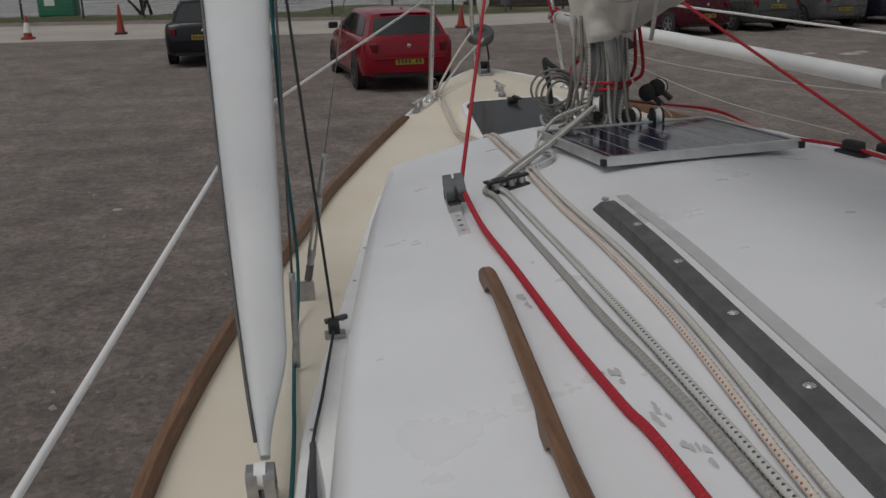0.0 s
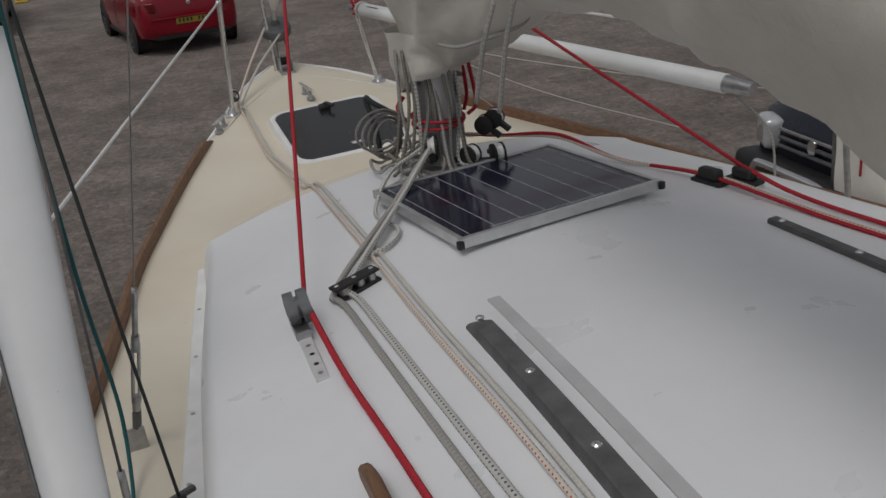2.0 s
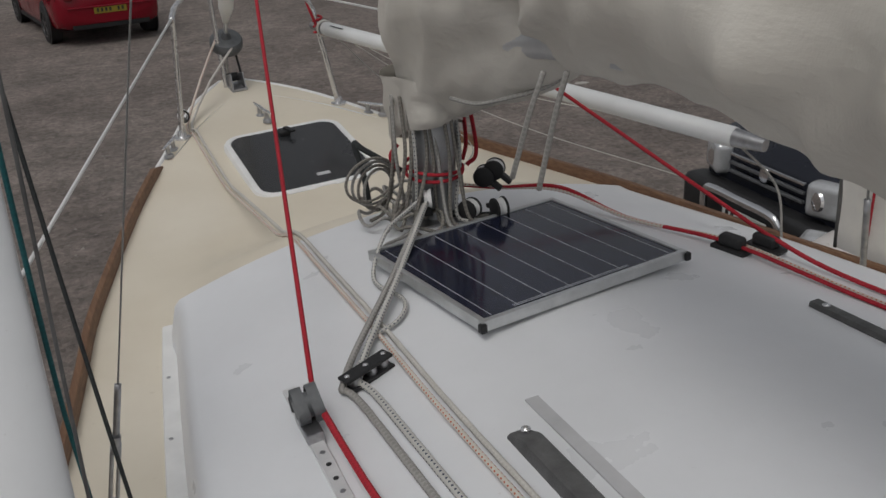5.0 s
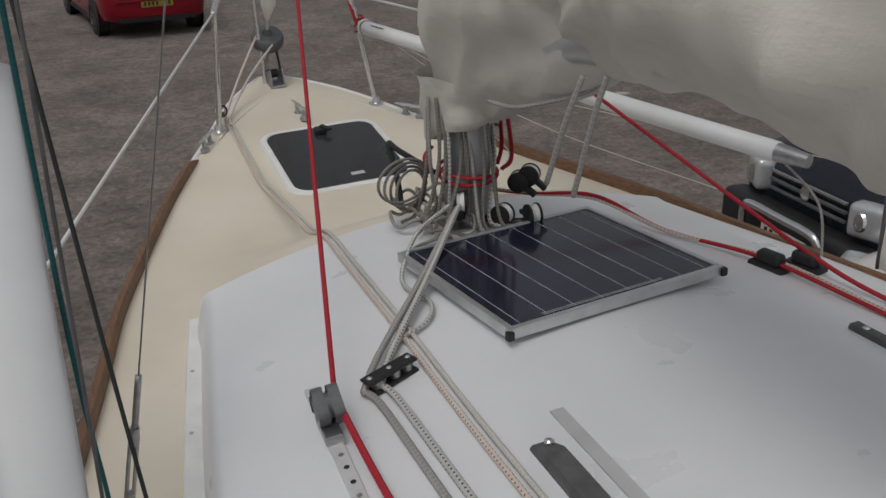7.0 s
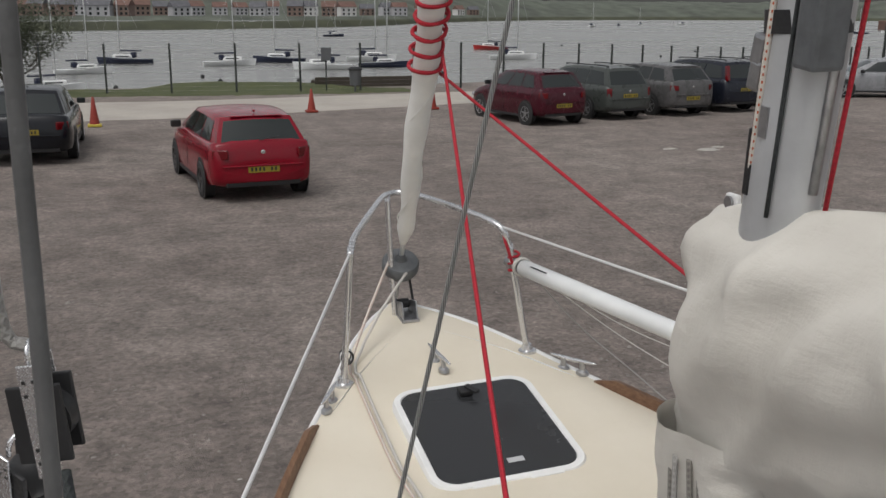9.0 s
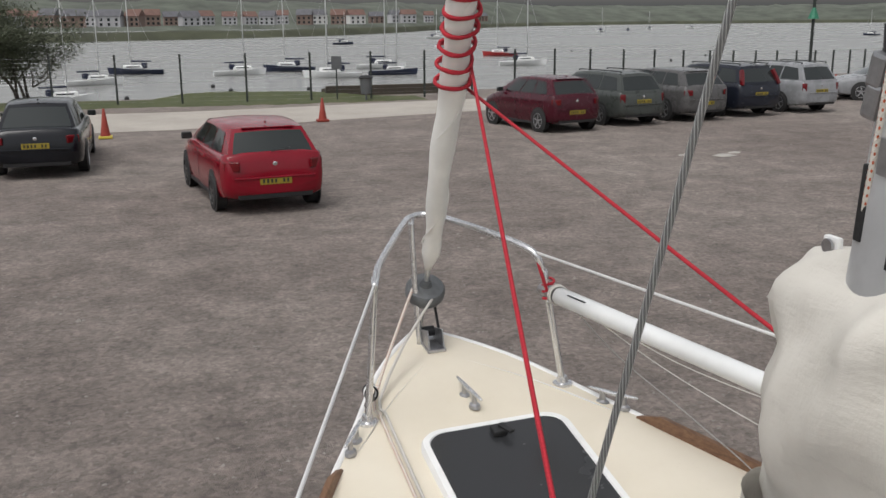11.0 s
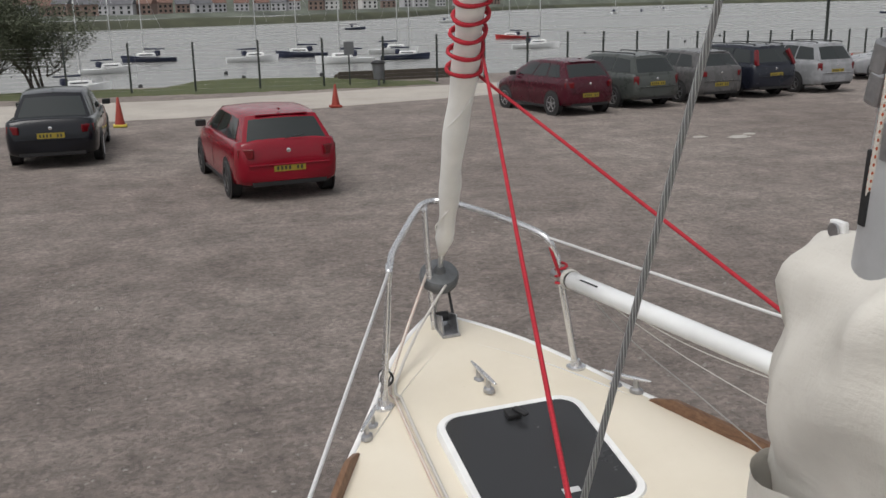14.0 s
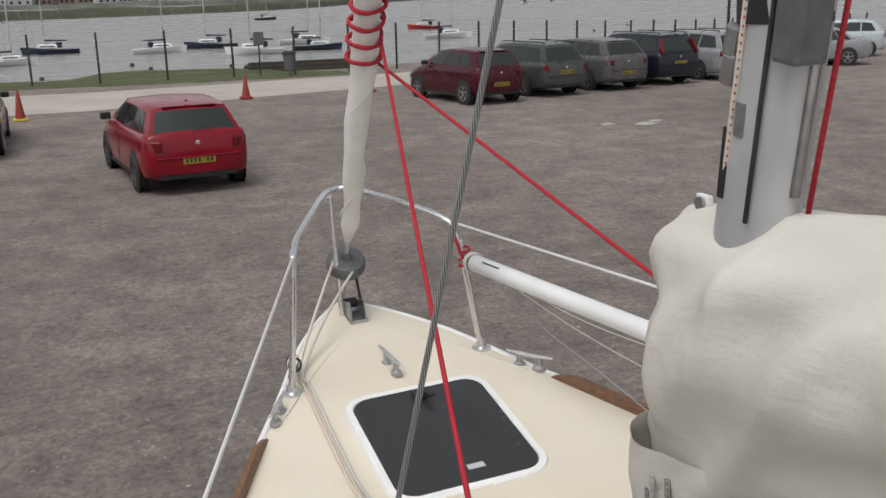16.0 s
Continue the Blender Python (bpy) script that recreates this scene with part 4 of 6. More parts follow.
def build_rigging():
    # lower shroud with its turnbuckle, and the cap shroud
    base = Vector((-1.035, 2.451, 1.61))
    top = Vector((-0.318, 1.99, 4.9))
    d = (top - base).normalized()
    s = thing("shroud", "steel wire lower shroud with a turnbuckle at the deck", "shroud", "shrouds")
    tube("wire", [base + d * 0.30, top], 0.0018, "wire_rope", s, seg=10)
    tube("terminal", [base + d * 0.30, base + d * 0.42], 0.0065, "dull_steel", s)
    for k in (-1, 1):
        tube("turnbuckle_bar", [base + d * 0.12 + Vector((0.007 * k, 0, 0)), base + d * 0.28 + Vector((0.007 * k, 0, 0))], 0.004, "dull_steel", s)
    for t in (0.12, 0.28):
        part("turnbuckle_end", rod(base + d * (t - 0.02), base + d * (t + 0.02), 0.0095), "dull_steel", s, smooth=True)
    part("toggle", box((0.022, 0.014, 0.05), base + d * 0.075, d.to_track_quat("Z", "Y").to_matrix().to_3x3(), 0.004), "grey_rail", s)
    part("chain_plate", box((0.05, 0.008, 0.07), base + Vector((0, 0, 0.01)), None, 0.003), "dull_steel", s)
    b2, t2 = Vector((-1.056, 2.004, 1.60)), Vector((-0.957, 1.944, 3.55))
    s2 = thing("shroud", "grey steel cap shroud rising beside the white board", "shroud", "shrouds")
    tube("wire", [b2 + (t2 - b2) * 0.1, t2 + (t2 - b2) * 0.9], 0.0029, "grey_rail", s2, seg=10)
    tube("terminal", [b2, b2 + (t2 - b2) * 0.12], 0.0075, "dull_steel", s2)
    for s in (1,):
        b3, t3 = Vector((1.035, 2.451, 1.60)), Vector((0.318, 1.99, 4.9))
        s3 = thing("shroud", "steel wire lower shroud with a turnbuckle at the deck", "shroud", "shrouds")
        tube("wire", [b3, t3], 0.0038, "wire_rope", s3)
        tube("terminal", [b3, b3 + (t3 - b3) * 0.1], 0.009, "dull_steel", s3)


def build_board():
    """The white blade that leans on the side deck, lifted by a tackle."""
    lo, hi = Vector((-1.105, 1.49, 1.66)), Vector((-1.12, 2.60, 2.56))
    d = (hi - lo).normalized()
    across = d.cross(Vector((1, 0.15, 0))).normalized()
    if across.z < 0:
        across = -across
    thick = across.cross(d).normalized()
    board = thing("white_board", "white painted blade-shaped board leaning on the side deck", "board")
    length = (hi - lo).length
    rows = []
    for t in [*np.linspace(0, 0.2, 14), *np.linspace(0.22, 0.97, 22), 0.985, 0.995, 1.0]:
        w = 0.012 + 0.048 * step(0, 0.10, t) + 0.028 * step(0.1, 0.5, t)
        if t > 0.97:
            w *= 1 - 0.25 * (t - 0.97) / 0.03
        th = 0.012 + 0.012 * step(0, 0.4, t)
        c = lo + d * (length * t)
        row = []
        for j in range(24):
            a = 2 * math.pi * j / 24
            left, right = 0.006 + 0.095 * t ** 0.75, 0.012 + 0.040 * step(0, 0.16, t) + 0.022 * t
            side = math.copysign(abs(math.cos(a)) ** 0.8, math.cos(a))
            row.append(c + Vector((1, 0, 0)) * ((right if side > 0 else left) * side) + across * (th * math.copysign(abs(math.sin(a)) ** 0.8, math.sin(a))))
        rows.append(row)
    grid_mesh("blade", rows, "board_paint", board, closed=True, caps=True, angle=50)
    for off in (-1,):
        tube("edge_strip", [lo + d * (length * t) + Vector((off * (0.008 + 0.095 * t ** 0.75), 0, 0)) + across * 0.008 for t in np.linspace(0.02, 0.98, 20)], 0.0035, "grey_rail", board, "dark worn edge", raw=True)
    part("eye_washer", lathe([(0.018, 0), (0.018, 0.005), (0.010, 0.008)], 16, m=Matrix.Translation(hi) @ d.to_track_quat("Z", "Y").to_matrix().to_4x4()), "dull_steel", board)
    # blocks of the lifting tackle
    up = (Vector((-1.06, 2.35, 3.05)) - hi).normalized()
    for k, h in enumerate((0.12, 0.27)):
        at = hi + up * h + Vector((0.01 - 0.015 * k, 0, 0))
        m = Matrix.Translation(at) @ up.to_track_quat("Z", "Y").to_matrix().to_4x4() @ Matrix.Rotation(radians(30), 4, "Z") @ Matrix.Scale(0.8, 4)
        if k:
            m = Matrix.Translation((-1.02, 2.2, 2.866)) @ Matrix.Rotation(radians(-3), 4, "Y") @ Matrix.Rotation(radians(75), 4, "Z") @ Matrix.Scale(0.55, 4)
        b = thing("pulley_block", "black pulley block with pierced steel straps and teal rope", "pulley", "tackle blocks", m)
        part("sheave", lathe([(0.030, -0.012), (0.026, 0), (0.030, 0.012)], 22, m=Matrix.Rotation(radians(90), 4, "Y")), "black_plastic", b, smooth=True)
        for x in (-1, 1):
            part("cheek", box((0.006, 0.055, 0.085), (x * 0.017, 0, 0), None, 0.002), "black_plastic", b)
            st = part("strap", box((0.003, 0.020, 0.125), (x * 0.0225, 0, 0.004), None, 0.001), "steel", b, "pierced steel strap")
            for yy in (-0.005, 0.005):
                for zz in (-0.045, -0.03, 0.03, 0.045):
                    part("hole", box((0.0008, 0.0036, 0.0036), (x * 0.0243, yy, zz + 0.004)), "plate_dark", st)
        tube("shackle", [(0.014, 0, 0.06), (0.012, 0, 0.078), (0, 0, 0.085), (-0.012, 0, 0.078), (-0.014, 0, 0.06)], 0.003, "steel", b)
        tube("pin", [(-0.03, 0, -0.055), (0.03, 0, -0.055)], 0.0035, "steel", b)
    tube("knot", [hi + up * 0.02 + Vector((0.022 * math.cos(t) - 0.01, 0.018 * math.sin(t), 0.010 * math.sin(2.3 * t) + 0.01)) for t in np.linspace(0, 13, 60)], 0.007, "rope_teal", board, "knotted teal rope", raw=True)
    rope([(-1.018, 2.19, 2.83), (-1.035, 2.26, 2.4), (-1.045, 2.33, 2.05), (-1.045, 2.40, 1.75), (-1.056, 2.30, 1.62), (-1.064, 2.16, 1.603), (-1.062, 1.86, 1.602), (-1.061, 1.47, 1.60), (-1.09, 0.2, 1.595)], 0.0045, "rope_teal", "teal control line led along the side deck")
    rope([(-1.02, 2.2, 2.905), (-1.035, 2.19, 2.955), (-0.99, 2.05, 3.3), (-0.962, 1.947, 3.46)], 0.004, "rope_grey", "grey strop holding up the tackle block")
    rope([(-1.012, 2.18, 2.84), (-0.99, 2.14, 2.25), (-0.963, 2.095, 1.665)], 0.0035, "rope_dark", "dark green control line to a deck block")
    rope([(-0.963, 2.085, 1.655), (-0.995, 1.8, 1.635), (-1.03, 1.4, 1.63), (-1.05, 0.4, 1.625), (-1.06, -0.3, 1.625)], 0.0035, "rope_dark", "dark green control line along the trim")
    b = thing("deck_block", "small black turning block on the side trim", "pulley", "deck blocks")
    part("sheave", rod((-0.977, 2.09, 1.658), (-0.950, 2.09, 1.658), 0.020, seg=18), "black_plastic", b, smooth=True)
    part("base", box((0.05, 0.035, 0.014), (-0.962, 2.10, 1.632), None, 0.004), "dull_steel", b)
    part("arm", box((0.06, 0.014, 0.012), (-0.957, 2.115, 1.666), Matrix.Rotation(radians(25), 3, "Z"), 0.004), "grey_rail", b)
    # sheave that holds the blade's tip
    t = thing("tip_block", "steel block with a white sheave under the board's tip", "pulley", "deck blocks")
    part("sheave", rod((-1.120, 1.455, 1.645), (-1.100, 1.455, 1.645), 0.024, seg=20), "white_plastic", t, smooth=True)
    for x in (-1.125, -1.095):
        part("cheek", box((0.004, 0.05, 0.07), (x, 1.455, 1.625), None, 0.012), "dull_steel", t)
    part("pin", rod((-1.135, 1.455, 1.62), (-1.085, 1.455, 1.62), 0.004), "steel", t)
    part("base", box((0.05, 0.06, 0.012), (-1.11, 1.455, 1.598), None, 0.003), "dull_steel", t)


def build_weather_cloth():
    """Pale cloth laced along the starboard rail."""
    cloth = thing("weather_cloth", "pale canvas weather cloth laced along the starboard rail", "weather cloth")
    rows = []
    for y in np.linspace(2.70, 0.5, 45):
        x = 1.20 + 0.045 * (2.7 - y) / 2.2
        inner, outer = [], []
        for z in np.linspace(1.62, 1.93, 9):
            w = 0.010 * noise.noise((y * 3, z * 6, 1.0)) + 0.006 * noise.noise((y * 9, z * 4, 3.0))
            inner.append((x + w, y, z))
            outer.append((x + w + 0.004, y, z))
        rows.append(inner + outer[::-1])
    grid_mesh("cloth", rows, "sailcloth", cloth, closed=True, caps=True, angle=60)
    tube("lacing", [(1.193, 2.575, 1.93), (1.190, 2.578, 1.80), (1.193, 2.585, 1.70)], 0.004, "rope_red", cloth, "dark red lacing")
    tube("edge_rod", [(1.20, 2.706, 1.62), (1.20, 2.706, 1.95)], 0.007, "grey_rail", cloth, "dark edge rod")


build_weather_cloth()
build_rigging()
build_board()


def build_sheets_and_blocks():
    # port genoa track with its car and lead block
    m = Matrix.Translation(surface(-0.633, 2.234, 0.002)) @ Matrix.Rotation(radians(-2.5), 4, "Z") @ Matrix.Rotation(radians(-5), 4, "Y")
    tr = thing("sheet_track", "short steel sheet track with a grey lead block on its car", "track", at=m)
    bar = part("rail", box((0.028, 0.40, 0.010), (0, 0, 0.006), None, 0.002), "bright_steel", tr, "pierced steel track")
    for y in (-0.175, -0.135, -0.09, -0.05, 0.17):
        part("hole", lathe([(0.0055, 0), (0.0055, 0.0008)], 10, m=Matrix.Translation((0, y, 0.011))), "plate_dark" if y not in (-0.175, 0.17, -0.05) else "dull_steel", bar)
    car = part("car", box((0.036, 0.09, 0.02), (0.0, 0.03, 0.018), None, 0.004), "dull_steel", tr)
    part("stop", rod((-0.006, 0.115, 0.01), (-0.006, 0.115, 0.04), 0.011), "black_plastic", tr, smooth=True)
    for x in (-0.014, 0.016):
        part("cheek", box((0.006, 0.07, 0.05), (0.008 + x, 0.05, 0.055), Matrix.Rotation(radians(35), 3, "X"), 0.014, segs=3), "grey_plastic", car, "grey block cheek", True)
    part("sheave", rod((0.0, 0.05, 0.055), (0.018, 0.05, 0.055), 0.026, seg=18), "grey_plastic", car, smooth=True)
    # jib sheets from the furled sail
    wrap = Vector((0.050, 4.90, 2.925))
    lead = surface(-0.605, 2.315, 0.055)
    tail = [surface(-0.606, 1.95, 0.016), surface(-0.600, 1.7, 0.008), surface(-0.594, 1.31, 0.008), surface(-0.582, 1.06, 0.008), surface(-0.566, 0.82, 0.008), surface(-0.54, -0.4, 0.008)]
    rope([wrap, (-0.316, 3.46, 2.338), lead], 0.0055, "rope_red", "red jib sheet led to the port track", "sheet", "jib_sheet", "jib sheets")
    rope([lead, lead.lerp(tail[0], 0.5) + Vector((0, 0, -0.008)), *tail], 0.0072, "rope_red", "red jib sheet lying aft on the coachroof", "sheet", "jib_sheet", "jib sheets")
    slead = surface(0.655, 2.45, 0.045)
    rope([wrap + Vector((0.0, 0.05, -0.08)), wrap.lerp(slead, 0.5) + Vector((0, 0.025, -0.05)), slead], 0.0055, "rope_red", "red jib sheet led to the starboard block", "sheet", "jib_sheet", "jib sheets")
    rope([slead, surface(0.675, 2.2, 0.012), surface(0.70, 1.6, 0.008), surface(0.73, 0.6, 0.008), surface(0.73, -0.4, 0.008)], 0.006, "rope_red", "red jib sheet lying aft on the coachroof", "sheet", "jib_sheet", "jib sheets")
    # starboard leads
    for x, y in ((0.557, 2.455), (0.655, 2.44)):
        b = thing("lead_block", "dark lead block on the starboard coachroof edge", "pulley", "deck blocks", Matrix.Translation(surface(x, y, 0)) @ Matrix.Rotation(radians(12), 4, "Z"))
        part("base", box((0.05, 0.10, 0.014), (0, 0, 0.007), None, 0.004), "black_plastic", b)
        part("cheek", box((0.034, 0.07, 0.035), (0, 0.0, 0.026), None, 0.012, segs=3), "grey_plastic" if x > 0.7 else "black_plastic", b, smooth=True)
    for k, dx in enumerate((0, 0.018)):
        rope([(0.065, 3.04, 1.985), (0.18, 2.99, 1.965), (0.36, 2.955, 1.935 - 0.01 * k), surface(0.45, 2.75 - dx, 0.012), surface(0.550 + dx, 2.47, 0.02), surface(0.60 + dx, 2.1, 0.007), surface(0.63 + dx, 1.4, 0.007), surface(0.65 + dx, -0.3, 0.007)], 0.0055, "rope_red" if k == 0 else "rope_orange_fleck", "red line led from the mast to the starboard block" if k == 0 else "flecked line led from the mast to the starboard block", "rope")
    # twin deck organiser with two lines, and the furling line past it
    m = Matrix.Translation(surface(-0.475, 2.362, 0.002)) @ Matrix.Rotation(radians(20), 4, "Z") @ Matrix.Rotation(radians(-4), 4, "Y")
    o = thing("deck_organiser", "black deck organiser leading two ropes aft", "deck organiser", at=m)
    part("body", box((0.125, 0.036, 0.008), (0, 0, 0.004), None, 0.003), "black_plastic", o)
    part("top", box((0.125, 0.034, 0.007), (0, 0, 0.030), None, 0.003), "black_plastic", o)
    for x in (-0.036, 0.012, 0.045):
        part("sheave", rod((x, 0, 0.008), (x, 0, 0.027), 0.0125, seg=14), "dull_steel", o, smooth=True)
    for x in (-0.05, 0.0, 0.05):
        part("bolt", lathe([(0.006, 0.033), (0.006, 0.0355), (0.003, 0.037)], 10), "steel", o).location.x = x
    lines = [("rope_grey", -0.522, -0.485, 0.0078, "grey halyard lying aft on the coachroof"), ("rope_blue_fleck", -0.488, -0.478, 0.0080, "white halyard with blue flecks lying aft on the coachroof")]
    for mat, xa, xb, r, lab in lines:
        foot = Vector((-0.035, 3.0, 1.985))
        rope([foot, foot.lerp(surface(xa, 2.37, 0.02), 0.5) + Vector((0.0, 0, -0.004)), surface(xa, 2.37, 0.019), surface(xa + 0.002, 2.25, 0.008), surface(xa, 1.4, 0.008), surface((xa + xb) / 2, 0.9, 0.008), surface(xb, -0.4, 0.006)], r, mat, lab, "halyard", "halyard", "halyards")
    rope([surface(-0.475, 2.37, 0.02), surface(-0.42, 2.48, 0.012), surface(-0.335, 2.52, 0.012), surface(-0.29, 2.60, 0.012), surface(-0.305, 2.75, 0.015), (-0.22, 2.87, 1.965), (-0.12, 2.95, 1.98), (-0.04, 3.0, 1.99)], 0.0055, "rope_blue_fleck", "slack white line beside the solar panel")
    xs = [(5.0, -0.33), (4.6, -0.335), (4.2, -0.34), (3.7, -0.355), (3.3, -0.368), (3.05, -0.378), (2.42, -0.397), (1.97, -0.411), (1.58, -0.418), (1.26, -0.427), (0.82, -0.459), (-0.4, -0.53)]

    def along(dx, y):
        """The line lies on the deck and spans the ramp of the cabin front."""
        p = surface(smooth_at(xs[::-1], y) + dx, y, 0.008)
        if 3.42 < y < 4.3:
            lo, hi = surface(smooth_at(xs[::-1], 4.3) + dx, 4.3, 0.008), surface(smooth_at(xs[::-1], 3.42) + dx, 3.42, 0.008)
            p.z = max(p.z, lo.z + (hi.z - lo.z) * (4.3 - y) / 0.88)
        return p

    rope([(-0.055, 5.44, 2.03), (-0.20, 5.2, 1.91), *[along(0, y) for y in np.arange(5.0, -0.4, -0.09)]], 0.0062, "rope_orange_fleck", "white furling line with orange flecks along the deck", "furling line", "furling_line", steps=2)
    rope([(0.058, 5.44, 2.02), (-0.16, 5.2, 1.89), *[along(0.021, y) for y in np.arange(5.0, -0.4, -0.09)]], 0.0060, "rope_white", "worn white furling line along the deck", "furling line", "furling_line", steps=2)
    fl = thing("furling_lead", "dark furling line fairlead tied to the pulpit foot", "fairlead")
    for k in range(3):
        tube("hoop", [(-0.345 + 0.022 * math.cos(t), 4.955 + 0.016 * k, 1.815 + 0.026 * math.sin(t)) for t in np.linspace(0, 2 * math.pi, 18)], 0.004, "black_plastic" if k != 1 else "white_plastic", fl, raw=True)
    tube("strap", [(-0.375, 4.89, 1.80), (-0.36, 4.92, 1.81), (-0.345, 4.955, 1.80)], 0.012, "grey_rail", fl)
    # two slack cord ends hanging from the boom
    rope([(-0.13, 2.20, 2.50), (-0.155, 2.215, 2.42), (-0.163, 2.275, 2.283)], 0.0055, "rope_grey", "grey cord end hanging from the boom", group="boom cords")
    rope([(-0.10, 2.17, 2.50), (-0.118, 2.185, 2.42), (-0.128, 2.235, 2.263)], 0.0055, "rope_grey", "grey cord end hanging from the boom", group="boom cords")



build_sheets_and_blocks()


def build_mast_foot_clutter():
    rnd = random.Random(5)
    mats = ["rope_worn", "rope_grey", "rope_worn", "rope_worn", "rope_blue_fleck", "rope_worn"]
    for k in range(12):
        a = radians(165 + 12 * k + rnd.uniform(-5, 5))
        r0, r1 = 0.085 + rnd.uniform(-0.01, 0.02), 0.10 + rnd.uniform(-0.01, 0.045)
        top = Vector((0.01 + r0 * math.cos(a), 3.055 + r0 * 1.25 * math.sin(a), 2.27))
        mid = Vector((0.01 + (r0 + 0.012) * math.cos(a + 0.2), 3.065 + r0 * 1.2 * math.sin(a + 0.2), 2.10))
        low = Vector((0.01 + r1 * math.cos(a + rnd.uniform(-0.3, 0.3)), 3.07 + r1 * 1.15 * math.sin(a), 1.935))
        out = low + Vector((0.06 * math.cos(a + 0.6), 0.06 * math.sin(a + 0.6), -0.018))
        rope([top, mid, low, out], 0.0055, mats[k % 6], "halyard tail hanging round the mast foot", "halyard", "halyard", "halyard tails at the mast")
    for k in range(7):
        c = Vector((-0.10 + rnd.uniform(-0.06, 0.05), 3.06 + rnd.uniform(-0.10, 0.10), 1.925 + 0.006 * k))
        rr = rnd.uniform(0.035, 0.065)
        pts = [c + Vector((rr * math.cos(t), rr * 1.3 * math.sin(t), 0.012 * math.sin(3 * t + k))) for t in np.linspace(rnd.uniform(0, 3), 9.5, 40)]
        rope(pts, 0.005, mats[(k + 1) % 6], "loose rope coil at the mast foot", "rope coil", "rope_coil", "coils at the mast", raw=True)
    for k in range(4):
        c = Vector((-0.135 - 0.01 * k, 3.12 - 0.02 * k, 1.99 + 0.015 * k))
        pts = [c + Vector((0.05 * math.cos(t) * (1 + 0.2 * k), 0.02 * math.cos(t) + 0.01 * k, 0.06 * math.sin(t))) for t in np.linspace(0, 5.9, 30)]
        rope(pts, 0.0042, "rope_worn" if k % 2 else "rope_grey", "loop of thin rope standing beside the mast", "rope coil", "rope_coil", "coils at the mast", raw=True)
    rope([(-0.06, 3.12, 2.03), (-0.15, 3.16, 2.10), (-0.17, 3.18, 2.115), (-0.16, 3.16, 2.03), (-0.155, 3.15, 1.93)], 0.0085, "rope_dark", "black rope tail looped beside the mast")
    rope([(-0.08, 2.99, 1.925), (-0.14, 2.92, 1.925), (-0.21, 2.90, 1.92), (-0.24, 2.86, 1.915), (-0.25, 2.87, 1.912)], 0.005, "rope_grey", "grey rope end lying by the solar panel")
    rope([(0.02, 2.97, 1.925), (0.08, 2.95, 1.92), (0.14, 2.93, 1.918), (0.17, 2.96, 1.918)], 0.006, "rope_dark", "black cable end on the coachroof")
    # red lashing round the mast
    ring = [(0.01 + 0.076 * math.cos(t), 3.05 + 0.098 * math.sin(t), 2.045 + 0.012 * math.sin(t * 0.5)) for t in np.linspace(0, 12.6, 60)]
    rope(ring, 0.005, "rope_red", "red cord lashed round the mast", raw=True)
    rope([(0.085, 3.02, 2.06), (0.10, 3.02, 2.12), (0.082, 3.0, 2.28)], 0.006, "rope_red", "red halyard down the mast")
    rope([(0.088, 3.0, 2.05), (0.115, 2.99, 2.09), (0.095, 2.985, 2.26)], 0.006, "rope_red", "red halyard down the mast")
    rope([(-0.075, 3.09, 2.12), (-0.10, 3.09, 2.09), (-0.085, 3.08, 2.05)], 0.006, "rope_red", "red cord loop beside the mast")

    def block(at, turn, label):
        b = thing("halyard_block", label, "pulley", "blocks at the mast", Matrix.Translation(at) @ turn)
        part("sheave", lathe([(0.027, -0.010), (0.022, 0), (0.027, 0.010)], 20, m=Matrix.Rotation(radians(90), 4, "Y")), "white_plastic", b, "white sheave", True)
        for x in (-1, 1):
            part("cheek", lathe([(0.029, -0.003), (0.029, 0.003), (0.016, 0.006)], 20, m=Matrix.Translation((x * 0.014, 0, 0)) @ Matrix.Rotation(radians(90 * x), 4, "Y")), "black_plastic", b, smooth=True)
        part("becket", box((0.024, 0.014, 0.05), (0, 0, -0.035), None, 0.004), "black_plastic", b)

    block((-0.045, 2.985, 1.985), Matrix.Rotation(radians(-20), 4, "Z") @ Matrix.Rotation(radians(20), 4, "X"), "black halyard block with a white sheave")
    block((0.135, 2.99, 2.01), Matrix.Rotation(radians(50), 4, "Z") @ Matrix.Rotation(radians(-50), 4, "X"), "large black block with white stripes")
    block((0.165, 2.985, 2.025), Matrix.Rotation(radians(50), 4, "Z") @ Matrix.Rotation(radians(-50), 4, "X"), "large black block with white stripes")
    block((0.13, 2.90, 1.945), Matrix.Rotation(radians(80), 4, "X"), "black halyard block lying on the coachroof")
    block((0.06, 2.94, 1.945), Matrix.Rotation(radians(30), 4, "Z") @ Matrix.Rotation(radians(70), 4, "X"), "black halyard block lying on the coachroof")


build_mast_foot_clutter()
for ob in [o for o in scene.objects if o.parent is None and o not in ASHORE]:
    ob.matrix_basis = HEEL @ ob.matrix_basis


